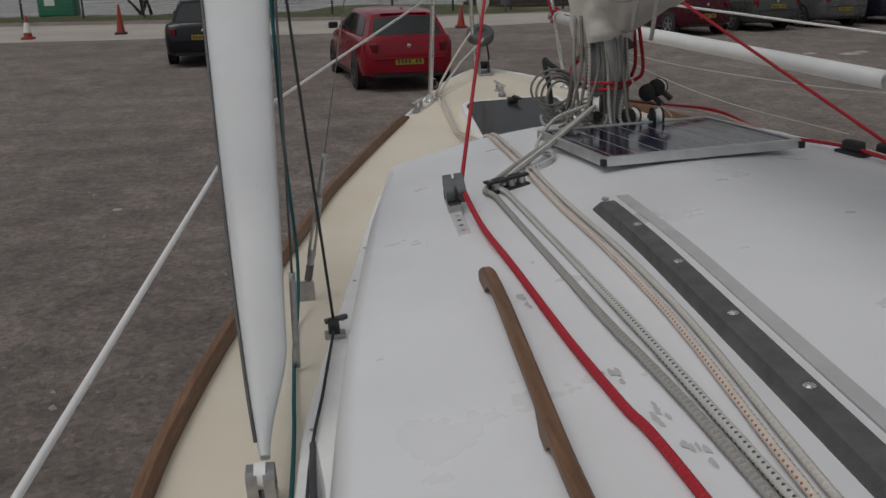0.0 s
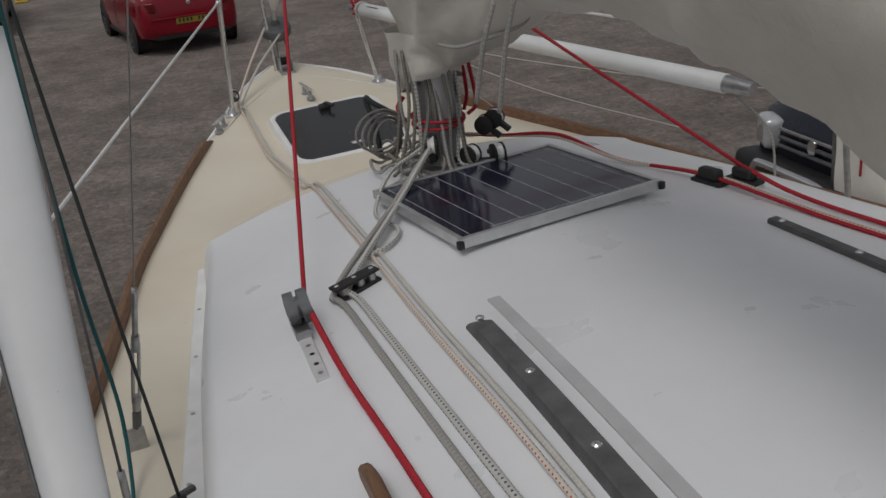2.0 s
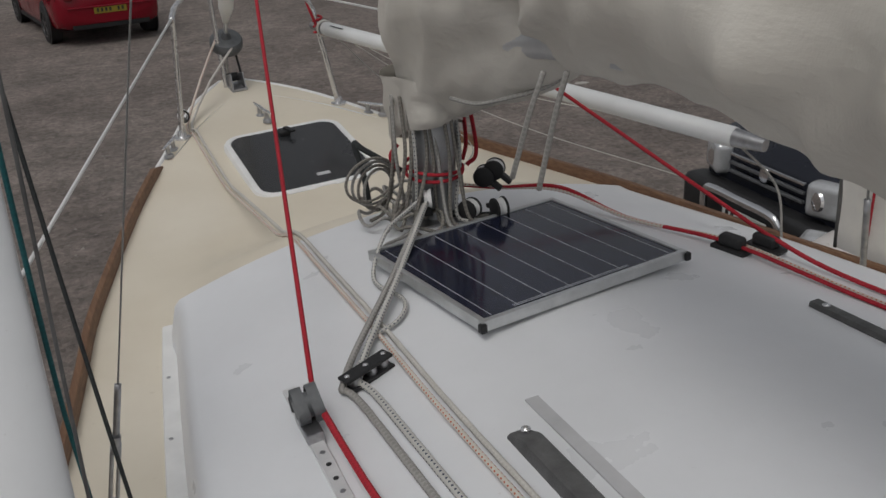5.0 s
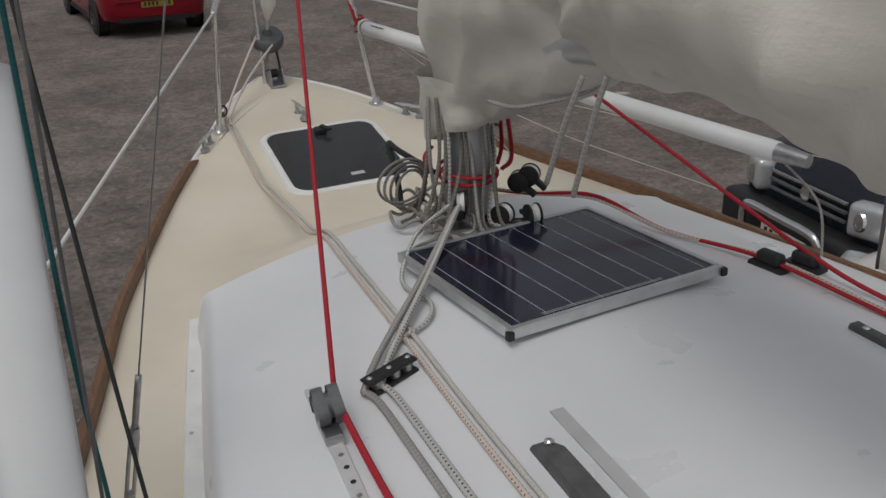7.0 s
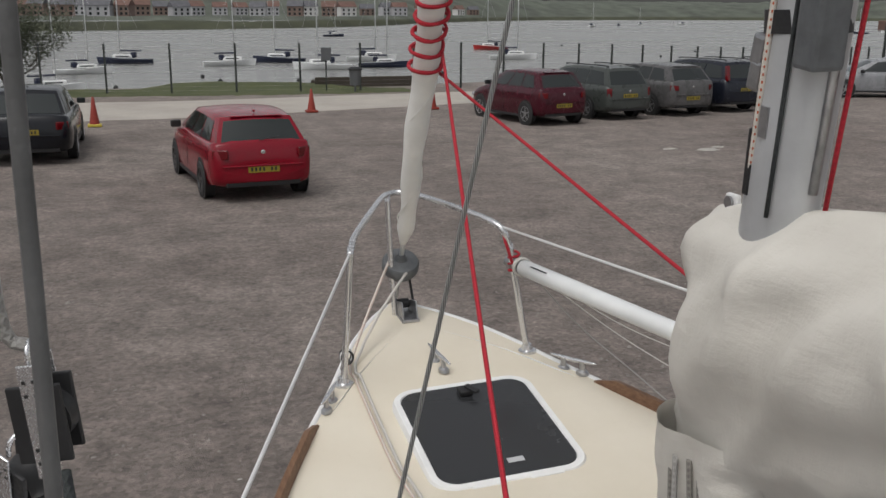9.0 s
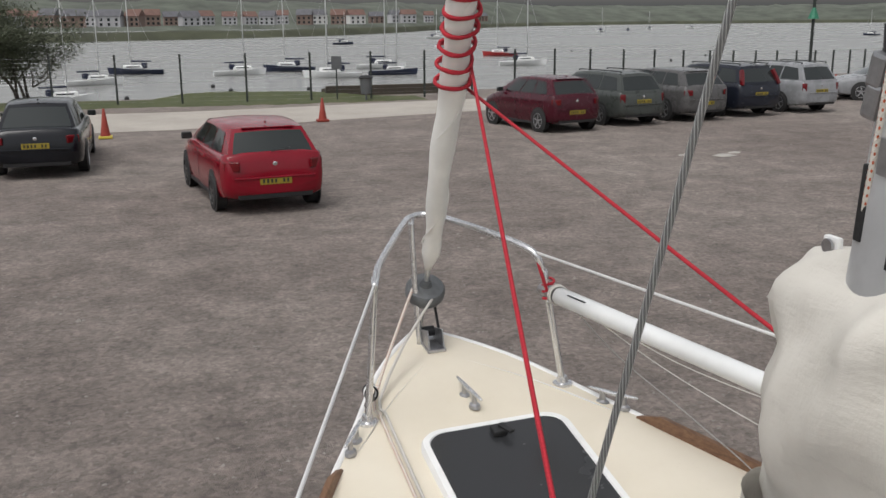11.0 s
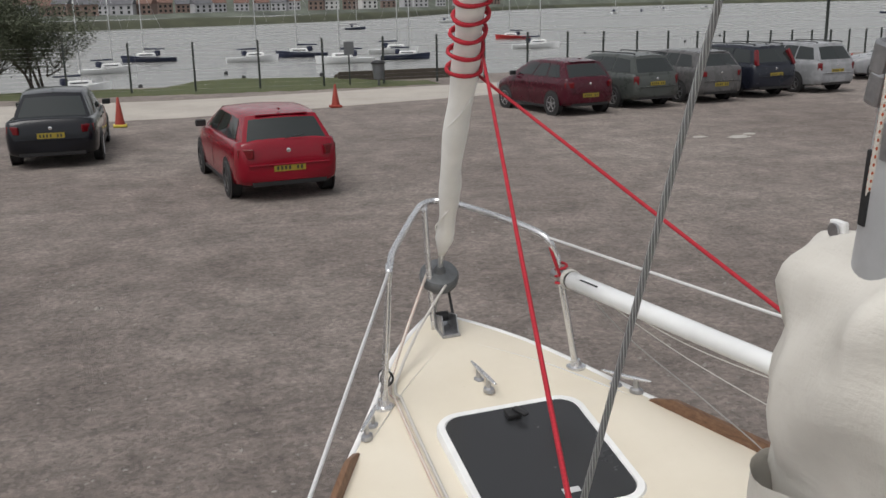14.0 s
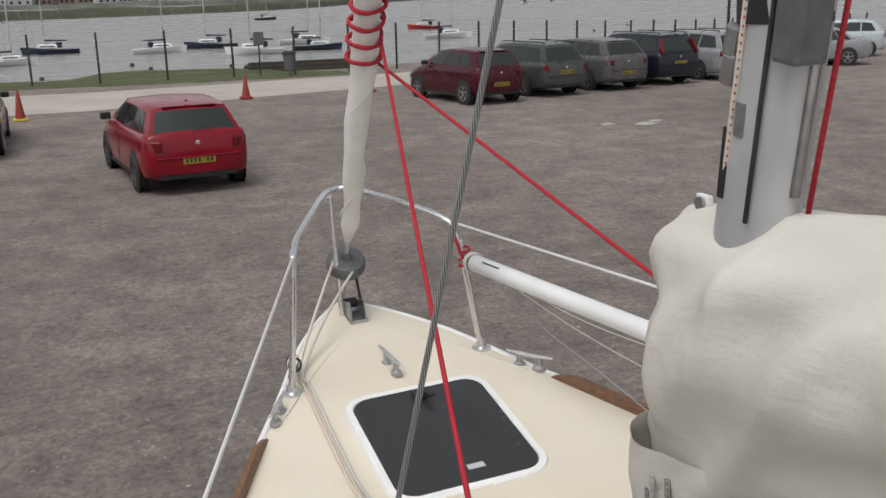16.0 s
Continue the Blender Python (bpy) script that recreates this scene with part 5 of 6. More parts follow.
# ---- vehicles ----
def build_car(name, label, paint, at, length=4.33, width=1.765, height=1.42, wheelbase=2.69, rear=0.82, style="hatch", wheel="alloy", plate="plate_yellow", lamps="wide"):
    """A car with its rear axle's middle on the ground at the origin, facing +y."""
    car = thing(name, label, "car", "parked cars", at)
    w = width / 2
    front = length - rear
    belt = height * (0.69 if style == "hatch" else 0.66)
    tail = {"hatch": 0.965, "estate": 0.93, "saloon": 0.97}[style]
    hood = height * 0.62
    y0, y1 = -rear, front
    # shoulder height and half width along the body
    top = [(y0, belt * 0.62), (y0 + 0.06, belt * tail), (y0 + 0.35, belt), (wheelbase * 0.5, belt * 0.985), (wheelbase * 0.86, belt * 0.965), (front - 0.45, hood * 0.90), (front - 0.12, hood * 0.74), (front, hood * 0.52)]
    half = [(y0, w * 0.78), (y0 + 0.05, w * 0.88), (y0 + 0.20, w * 0.96), (y0 + 0.55, w * 0.99), (wheelbase * 0.5, w), (wheelbase, w * 0.985), (front - 0.35, w * 0.92), (front - 0.08, w * 0.78), (front, w * 0.62)]
    low = [(y0, 0.36), (y0 + 0.15, 0.27), (0.5, 0.19), (wheelbase, 0.19), (front - 0.2, 0.22), (front, 0.30)]
    rows = []
    for y in sorted({*np.linspace(y0, y1, 40), y0 + 0.03, y0 + 0.07, y1 - 0.03}):
        hw, zt, zb = smooth_at(half, y), smooth_at(top, y), smooth_at(low, y)
        m = zb + (zt - zb) * 0.52
        row = []
        prof = [(0.0, zb), (0.80, zb), (0.95, zb + 0.05), (0.985, zb + 0.16), (1.0, m), (0.985, m + (zt - m) * 0.55), (0.955, zt - 0.03), (0.91, zt), (0.6, zt + 0.035), (0.0, zt + 0.045)]
        for u, z in prof:
            row.append((-u * hw, y, z))
        for u, z in prof[-2::-1]:
            row.append((u * hw, y, z))
        rows.append(row[:-1])
    body = grid_mesh("body", rows, paint, car, closed=True, caps=True, angle=50)
    # cabin: four edges of the glasshouse
    rz = height
    if style == "saloon":
        rb, rt = y0 + 0.62, y0 + 1.25
    elif style == "estate":
        rb, rt = y0 + 0.09, y0 + 0.42
    else:
        rb, rt = y0 + 0.10, y0 + 0.46
    fb, ft = wheelbase * 0.96, wheelbase * 0.60
    bw, tw = (w * 0.92, w * 0.73) if style == "hatch" else (w * 0.91, w * 0.70)
    zb = belt - 0.02

    def cabin(u, v, side):
        """u along from tail to nose, v up from belt to roof."""
        yy = (rb + (rt - rb) * v) * (1 - u) + (fb + (ft - fb) * v) * u
        hw = bw + (tw - bw) * v ** 1.15
        hw *= 1 - 0.09 * abs(2 * u - 1) ** 3
        z = zb + (rz - zb) * v - 0.05 * abs(2 * u - 1) ** 2.5 * v
        return Vector((side * hw, yy, z))

    rows = []
    us = np.linspace(0, 1, 19)
    for u in us:
        row = [cabin(u, v, -1) for v in np.linspace(0, 0.90, 8)]
        roof = []
        for s in np.linspace(-0.93, 0.93, 13):
            e = cabin(u, 1.0, 1)
            roof.append(Vector((e.x * s, e.y, e.z + 0.035 * (1 - s * s) - 0.008)))
        row += roof + [cabin(u, v, 1) for v in np.linspace(0.90, 0, 8)]
        rows.append(row)
    grid_mesh("roof", rows, paint, car, angle=55)

    def pane(nm, pts, n, lift, mat="car_glass"):
        """A bent pane on the glasshouse: pts(a, b) over the unit square."""
        rr = []
        for b in np.linspace(0, 1, n[1]):
            rr.append([pts(a, b) + lift for a in np.linspace(0, 1, n[0])])
        return grid_mesh(nm, rr, mat, car)

    for s in (-1, 1):
        cuts = {"hatch": ((0.10, 0.30), (0.32, 0.56), (0.58, 0.86)), "saloon": ((0.07, 0.22), (0.24, 0.52), (0.54, 0.86)), "estate": ((0.06, 0.30), (0.32, 0.56), (0.58, 0.86))}[style]
        for a0, a1 in cuts:
            pane("window", lambda a, b: cabin(a0 + (a1 - a0) * a, 0.10 + 0.74 * b * (1 - 0.10 * abs(2 * ((a0 + (a1 - a0) * a)) - 1) ** 3), s), (7, 5), Vector((s * 0.006, 0, 0.002)))
    # rear screen and windscreen close the ends
    def end(u, lo, hi, inset):
        def f(a, b):
            v = lo + (hi - lo) * b
            e = cabin(u, v, 1)
            x = e.x * (2 * a - 1) * inset
            return Vector((x, e.y + (0.035 if u else -0.035) * (1 - (2 * a - 1) ** 2), e.z + 0.02 * (1 - (2 * a - 1) ** 2) * v))
        return f

    for u, nm in ((0, "tail_panel"), (1, "nose_panel")):
        pane(nm, end(u, 0.0, 1.0, 0.999), (11, 8), Vector((0, 0, 0)), paint)
    pane("rear_screen", end(0, 0.10, 0.86, 0.90), (11, 6), Vector((0, -0.007, 0.003)))
    pane("windscreen", end(1, 0.06, 0.92, 0.90), (11, 6), Vector((0, 0.008, 0.003)))
    if style == "hatch":
        part("spoiler", box((w * 0.98, 0.12, 0.022), (0, rt - 0.015, rz - 0.03), Matrix.Rotation(radians(6), 3, "X"), 0.01), paint, car)
        part("wiper", box((0.34, 0.015, 0.012), (0.12, rb - 0.03, zb + 0.09), Matrix.Rotation(radians(-8), 3, "Y"), 0.004), "black_plastic", car)
    if style == "estate":
        for s in (-1, 1):
            tube("roof_rail", [(s * tw * 0.86, rt + 0.05, rz - 0.01), (s * tw * 0.86, rt + 0.15, rz + 0.04), (s * tw * 0.86, ft - 0.2, rz + 0.04), (s * tw * 0.86, ft - 0.08, rz)], 0.016, "black_plastic", car)
    # sill and bumper trim
    part("valance", box((w * 1.40, 0.06, 0.09), (0, y0 + 0.05, 0.315), None, 0.02), "black_plastic", car)
    part("bumper_crease", box((w * 1.52, 0.05, 0.035), (0, y0 + 0.005, belt * 0.63), None, 0.015), paint, car)
    # number plate without its characters
    zp = {"hatch": 0.56, "estate": 0.72, "saloon": 0.68}[style]
    pl = part("number_plate", box((0.52, 0.012, 0.11), (0, y0 - 0.004 if zp < belt * 0.75 else y0 + 0.02, zp), None, 0.004), plate, car, "plate with plain dark bars")
    for k in range(7):
        if k != 4:
            part("bar", box((0.034, 0.004, 0.06), (-0.20 + k * 0.066, (y0 - 0.004 if zp < belt * 0.75 else y0 + 0.02) - 0.007, zp)), "plate_dark", pl)
    part("badge", lathe([(0.038, 0), (0.038, 0.006), (0.02, 0.010)], 18, m=Matrix.Translation((0, y0 + 0.03, belt * 0.85)) @ Matrix.Rotation(radians(90), 4, "X")), "chrome", car)
    for s in (-1, 1):
        if lamps == "tall":
            bm = box((0.10, 0.14, 0.52), (s * w * 0.745, rb + 0.085, belt + 0.17), Matrix.Rotation(radians(-s * 15), 3, "Y") @ Matrix.Rotation(radians(-22), 3, "X"), 0.03)
        elif lamps == "block":
            bm = box((0.16, 0.05, 0.24), (s * w * 0.82, y0 + 0.062, belt * 0.82), Matrix.Rotation(radians(s * 33), 3, "Z"), 0.02)
        else:
            bm = box((0.27, 0.05, 0.16), (s * w * 0.785, y0 + 0.055, belt * 0.83), Matrix.Rotation(radians(s * 33), 3, "Z"), 0.02, segs=3)
        lamp = part("tail_lamp", bm, "lamp_red", car, "red tail lamp", True)
        part("head_lamp", box((0.34, 0.20, 0.12), (s * w * 0.66, y1 - 0.14, hood * 0.70), Matrix.Rotation(radians(-s * 24), 3, "Z"), 0.03), "lamp_clear", car)
        mi = part("mirror", box((0.19, 0.10, 0.13), (s * (w + 0.035), wheelbase * 0.80, belt + 0.05), None, 0.035, segs=3), "black_plastic", car, smooth=True)
        part("glass", box((0.15, 0.004, 0.09), (s * (w + 0.035), wheelbase * 0.80 - 0.052, belt + 0.05)), "car_glass", mi)
        for yy in (0.30, 0.62):
            part("door_handle", box((0.02, 0.17, 0.03), (s * (w * 0.985), wheelbase * yy, belt * 0.85), None, 0.008), paint, car)
        part("door_seam", box((0.004, 0.010, 0.5), (s * w * 1.0, wheelbase * 0.48, 0.60)), "plate_dark", car)
        part("sill", box((0.03, wheelbase - 0.75, 0.07), (s * w * 0.965, wheelbase / 2, 0.24), None, 0.012), "black_plastic", car)
        for yy in (0, wheelbase):
            hw = smooth_at(half, yy)
            r = 0.315
            arch = part("wheel_arch", lathe([(r + 0.055, 0), (r + 0.055, 0.012), (r + 0.04, 0.014)], 26, m=Matrix.Translation((s * (hw - 0.006), yy, r + 0.01)) @ Matrix.Rotation(radians(90 * s), 4, "Y")), "plate_dark", car)
            wh = new("wheel")
            wh.parent = car
            wh.matrix_basis = Matrix.Translation((s * (hw - 0.085), yy, r)) @ Matrix.Rotation(radians(90 * s), 4, "Y")
            part("tyre", lathe([(r - 0.09, -0.09), (r - 0.02, -0.10), (r, -0.08), (r, 0.085), (r - 0.02, 0.108), (r - 0.10, 0.112), (r - 0.11, 0.10)], 28), "rubber", wh, smooth=True)
            rim = part("rim", lathe([(r - 0.105, 0.06), (r - 0.102, 0.114), (r - 0.118, 0.116), (r - 0.125, 0.085), (0.06, 0.082), (0.055, 0.112), (0.02, 0.114)], 26), wheel, wh, smooth=True)
            for k in range(5):
                a = 2 * math.pi * k / 5
                part("spoke", box((0.125, 0.045, 0.02), (0.112 * math.cos(a), 0.112 * math.sin(a), 0.100), Matrix.Rotation(a, 3, "Z"), 0.006), wheel, rim)
    part("aerial", box((0.03, 0.09, 0.035), (0, rt + 0.12, rz + 0.035), None, 0.01), paint, car)
    return car


def stand(x, y, turn, track=1.53):
    """The pose of a car whose left rear tyre stands at x, y."""
    m = Matrix.Rotation(radians(turn), 4, "Z")
    return Matrix.Translation((x, y, 0)) @ m @ Matrix.Translation((track / 2 + 0.08, 0, 0))


build_car("red_hatchback", "bright red five-door hatchback parked alone on the gravel", "paint_red", stand(-0.045, 17.93, 6.5), wheel="alloy_dark")
build_car("black_saloon", "glossy black saloon car parked on the gravel", "paint_black", stand(-4.02, 23.3, 0, 1.48), 4.9, 1.80, 1.46, 2.97, 1.05, "saloon")
build_car("maroon_hatchback", "dark maroon small hatchback first in the row", "paint_maroon", stand(9.33, 26.34, 10.6), 3.95, 1.72, 1.48, 2.49, 0.66, "hatch")
build_car("sage_estate", "dull grey green estate car with roof rails", "paint_sage", stand(11.75, 27.4, 10), 4.6, 1.77, 1.52, 2.70, 0.95, "estate", lamps="block")
build_car("bronze_hatchback", "silver bronze family hatchback in the row", "paint_bronze", stand(14.15, 27.8, 9), 4.45, 1.81, 1.53, 2.70, 0.90, "hatch")
build_car("navy_estate", "very dark blue estate car with tall red lamps", "paint_navy", stand(16.45, 28.5, 9), 4.8, 1.87, 1.60, 2.81, 1.0, "estate", lamps="tall")
build_car("silver_estate", "silver boxy estate car with roof rails", "paint_silver", stand(19.0, 28.85, 8), 4.45, 1.74, 1.58, 2.53, 0.98, "estate", lamps="block")
build_car("silver_saloon", "silver older saloon car parked further off", "paint_silver", Matrix.Translation((27.3, 31.2, 0)) @ Matrix.Rotation(radians(68), 4, "Z"), 4.7, 1.79, 1.42, 2.73, 1.0, "saloon")
build_car("pale_hatchback", "pale blue hatchback parked beyond a silver saloon", "paint_ice", Matrix.Translation((31.4, 34.2, 0)) @ Matrix.Rotation(radians(62), 4, "Z"), 4.2, 1.75, 1.5, 2.6, 0.75, "hatch")


def build_offroader():
    """The dark-fronted four-wheel drive beside the boat, with its tubular bar."""
    m = Matrix.Translation((3.36, 5.10, 0)) @ Matrix.Rotation(radians(86), 4, "Z") @ Matrix.Diagonal((0.84, 0.9, 1.0, 1))
    car = thing("off_road_car", "dark off-road car with a chrome nudge bar, nose to the boat", "car", "parked cars", m)
    rows = []
    # local +y is the nose
    for y, hw, zt in ((-4.3, 0.80, 1.55), (-4.2, 0.88, 1.72), (-3.0, 0.90, 1.76), (-2.0, 0.90, 1.74), (-1.45, 0.90, 1.10), (-0.5, 0.89, 1.03), (-0.12, 0.85, 0.96), (-0.02, 0.78, 0.86), (0.0, 0.74, 0.80)):
        row = []
        for u, z in ((0, 0.35), (0.86, 0.35), (0.97, 0.42), (1, 0.60), (0.985, min(zt - 0.06, 0.93)), (0.93, zt - 0.02), (0.6, zt + 0.02), (0, zt + 0.03)):
            row.append((-u * hw, y, z))
        row += [(-p[0], p[1], p[2]) for p in row[-2:0:-1]]
        rows.append(row)
    grid_mesh("body", rows, "paint_navy", car, closed=True, caps=True, angle=40)
    part("bumper", box((1.74, 0.24, 0.30), (0, 0.05, 0.50), None, 0.07, segs=3), "black_plastic", car, "dark plastic bumper", True)
    part("skirt", box((1.5, 0.12, 0.16), (0, 0.06, 0.30), None, 0.04), "grey_plastic", car)
    for z in (0.74, 0.80, 0.86):
        part("grille_bar", box((0.86, 0.03, 0.022), (0, 0.035, z), None, 0.008), "chrome" if z == 0.86 else "grey_plastic", car)
    part("badge", lathe([(0.05, 0), (0.05, 0.012)], 20, m=Matrix.Translation((0, 0.045, 0.81)) @ Matrix.Rotation(radians(-90), 4, "X")), "chrome", car)
    for s in (-1, 1):
        lamp = part("head_lamp", box((0.30, 0.16, 0.22), (s * 0.63, -0.015, 0.80), Matrix.Rotation(radians(-s * 20), 3, "Z"), 0.05, segs=3), "lamp_clear", car, "clear headlamp", True)
        part("reflector", lathe([(0.07, 0), (0.06, 0.02), (0.02, 0.03)], 18, m=Matrix.Translation((s * 0.60, 0.065, 0.80)) @ Matrix.Rotation(radians(-90), 4, "X")), "chrome", lamp, smooth=True)
        wh = new("wheel")
        wh.parent = car
        wh.matrix_basis = Matrix.Translation((s * 0.80, -0.75, 0.36)) @ Matrix.Rotation(radians(90 * s), 4, "Y")
        part("tyre", lathe([(0.22, -0.1), (0.34, -0.11), (0.36, -0.08), (0.36, 0.09), (0.34, 0.115), (0.22, 0.11)], 26), "rubber", wh, smooth=True)
        part("rim", lathe([(0.21, 0.05), (0.215, 0.10), (0.05, 0.08)], 20), "alloy", wh, smooth=True)
        wr = new("wheel")
        wr.parent = car
        wr.matrix_basis = Matrix.Translation((s * 0.80, -3.5, 0.36)) @ Matrix.Rotation(radians(90 * s), 4, "Y")
        part("tyre", lathe([(0.22, -0.1), (0.34, -0.11), (0.36, -0.08), (0.36, 0.09), (0.34, 0.115), (0.22, 0.11)], 26), "rubber", wr, smooth=True)
    tube("nudge_bar", [(-0.46, 0.22, 0.36), (-0.46, 0.24, 0.55), (-0.43, 0.25, 0.63), (-0.34, 0.255, 0.665), (0, 0.26, 0.67), (0.34, 0.255, 0.665), (0.43, 0.25, 0.63), (0.46, 0.24, 0.55), (0.46, 0.22, 0.36)], 0.030, "chrome", car, "chrome tubular nudge bar", seg=14)
    tube("lower_bar", [(-0.5, 0.22, 0.40), (0.5, 0.22, 0.40)], 0.022, "chrome", car)
    pl = part("number_plate", box((0.52, 0.012, 0.11), (0.02, 0.185, 0.50), None, 0.004), "plate_white", car, "white plate with plain dark bars")
    for k in range(7):
        if k != 4:
            part("bar", box((0.034, 0.004, 0.062), (-0.18 + k * 0.066, 0.193, 0.50)), "plate_dark", pl)


build_offroader()
build_car("pale_estate", "off-white estate car nose to tail beside the boat", "paint_white", Matrix.Translation((3.85, 0.95, 0)) @ Matrix.Rotation(radians(4), 4, "Z"), 4.5, 1.78, 1.45, 2.6, 0.9, "estate", lamps="block")


# ---- fence, cones, bin, bush ----
def build_fence():
    f = thing("fence", "dark mesh fence of slim green steel posts and wires", "fence")
    xs = [-60 + 2.4 * k for k in range(23)] + [-4.32, -2.04, 0.3, 2.71, 5.16, 7.56, 9.8, 11.9, 13.9, 15.85, 17.66, 19.42, 21.11, 22.76, 24.31, 25.73, 27.13, 28.51, 29.81, 31.08, 32.36, 33.55, 34.66, 36.0, 37.5, 39.0, 40.5, 42, 44, 46, 48, 50]
    tops = []
    for x in xs:
        y = fence_y(x)
        h = 1.86 - 0.46 * step(10, 34, x)
        lean = 0.02 * noise.noise((x * 3, 0, 0))
        part("post", box((0.075, 0.06, h), (x, y, h / 2), Matrix.Rotation(lean, 3, "Y"), 0.0), "post_green", f)
        tops.append((x, y - 0.03, h))
    for k in range(12):
        z = 0.10 + 0.15 * k
        tube("wire", [(x, y, min(h - 0.03, z * h / 1.86)) for x, y, h in tops], 0.0022, "dull_steel", f, raw=True, seg=4)


def build_cones():
    def cone(x, y, base, h=0.62, band=False, lean=0):
        c = thing("traffic_cone", "orange traffic cone on a %s base beside the track" % ("black" if base == "rubber" else "yellow" if base == "cone_yellow" else "orange"), "traffic cone", "cones", Matrix.Translation((x, y, 0)) @ Matrix.Rotation(radians(lean), 4, "Y"))
        part("base", box((0.36, 0.36, 0.07), (0, 0, 0.045), None, 0.02), base, c)
        part("body", lathe([(0.135, 0.07), (0.09, h * 0.45), (0.03, h), (0.02, h + 0.01)], 20), "cone_orange", c, smooth=True)
        if band:
            part("band", lathe([(0.118, h * 0.30), (0.066, h * 0.72)], 20), "cone_white", c, smooth=True)

    cone(-2.14, 29.03, "cone_yellow", 0.80)
    cone(4.17, 31.25, "cone_orange", 0.72)
    cone(8.10, 31.2, "cone_orange", 0.75)
    cone(26.05, 34.8, "cone_orange", 0.75)
    cone(-6.75, 32.4, "rubber", 0.95)
    cone(-9.38, 31.5, "cone_orange", 0.72, True)


def build_yard_things():
    b = thing("litter_bin", "grey litter bin on a post by the fence", "bin", at=Matrix.Translation((7.15, 38.3, 0)))
    part("post", rod((0, 0, 0), (0, 0, 0.6), 0.04), "grey_plastic", b, smooth=True)
    part("tub", lathe([(0.19, 0.28), (0.24, 0.82), (0.25, 0.86)], 20), "grey_plastic", b, smooth=True)
    part("lid", lathe([(0.28, 0.86), (0.29, 0.90), (0.20, 0.97), (0.05, 0.99)], 20), "black_plastic", b, smooth=True)
    n = thing("notice_board", "small grey notice board on the fence", "sign", at=Matrix.Translation((6.15, 39.0, 0)))
    part("post", rod((0, 0, 0), (0, 0, 1.2), 0.03), "post_green", n)
    part("panel", box((0.4, 0.03, 0.5), (0, -0.04, 1.45), None, 0.01), "grey_plastic", n)
    t = thing("recycling_tank", "green plastic tank with a pale label by the fence", "tank", at=Matrix.Translation((-11.0, 43.0, 0)))
    part("tank", box((1.5, 1.1, 1.5), (0, 0, 0.75), None, 0.10, segs=3), "green_paint", t, smooth=True)
    part("label", box((0.4, 0.01, 0.55), (-0.25, -0.556, 0.75)), "plate_white", t)
    g = thing("gate_barrier", "white metal barrier beside the track", "barrier", at=Matrix.Translation((-17.3, 38.5, 0)))
    for z in (0.35, 0.65, 0.95):
        tube("bar", [(-2.0, 0, z), (0.9, 0, z)], 0.03, "white_paint", g)
    part("post", box((0.10, 0.10, 1.1), (0.9, 0, 0.55), None, 0.02), "white_paint", g)
    w = thing("low_wall", "dark timber edging at the head of the slip", "wall", at=Matrix.Translation((8.6, 41.2, 0)))
    part("plank", box((5.0, 0.18, 0.42), (0, 0, 0.2), None, 0.02), "bark", w)
    part("plank", box((1.8, 0.16, 0.3), (-2.2, 1.4, 0.1), Matrix.Rotation(radians(70), 3, "Z"), 0.02), "bark", w)
    for x, y, r, pale in ((-3.0, 9.7, 0.055, 1), (-0.55, 7.6, 0.02, 1), (5.6, 10.6, 0.10, 1), (10.7, 20.9, 0.20, 1), (11.5, 20.6, 0.30, 1), (12.0, 20.9, 0.18, 1), (-3.3, 6.2, 0.04, 1)):
        bm = bmesh.new()
        bmesh.ops.create_icosphere(bm, subdivisions=2, radius=1, matrix=Matrix.Translation((x, y, 0.002)) @ Matrix.Diagonal((r, r * 0.6, min(0.03, r * 0.25), 1)))
        for v in bm.verts:
            v.co += Vector((noise.noise(v.co * 9), noise.noise(v.co * 9 + Vector((5, 5, 5))), 0)) * r * 0.5
        tagged(part("pale_stone", bm, "pale_stone", smooth=True), "pale flat stone trodden into the gravel", "stone", "pale stones")
    # loose stones over the gravel
    rnd = random.Random(11)
    verts, faces = [], []
    for k in range(5200):
        near = k < 4200
        x = rnd.uniform(-7.0, 6) if near else rnd.uniform(-14, 16)
        y = rnd.uniform(0.5, 14) if near else rnd.uniform(12, 28)
        if abs(x) < 0.35 and y < 3:
            continue
        clump = noise.noise((x * 0.8, y * 0.8, 2))
        if clump < rnd.uniform(-0.35, 0.45):
            continue
        r = rnd.uniform(0.006, 0.020) * (1.6 if rnd.random() < 0.06 else 1) * (1 if near else 1.6)
        i = len(verts)
        for a in range(5):
            t = 2 * math.pi * a / 5 + rnd.random()
            verts.append((x + r * math.cos(t) * rnd.uniform(0.7, 1.2), y + r * math.sin(t) * rnd.uniform(0.7, 1.2), 0.0))
        verts.append((x + r * 0.2, y, r * rnd.uniform(0.4, 0.9)))
        for a in range(5):
            faces.append((i + a, i + (a + 1) % 5, i + 5))
    me = bpy.data.meshes.new("loose_stones")
    me.from_pydata(verts, [], faces)
    tagged(link_mesh("loose_stones", me, "stone", smooth=False), "loose grey stones scattered over the gravel", "gravel", kind="stuff")


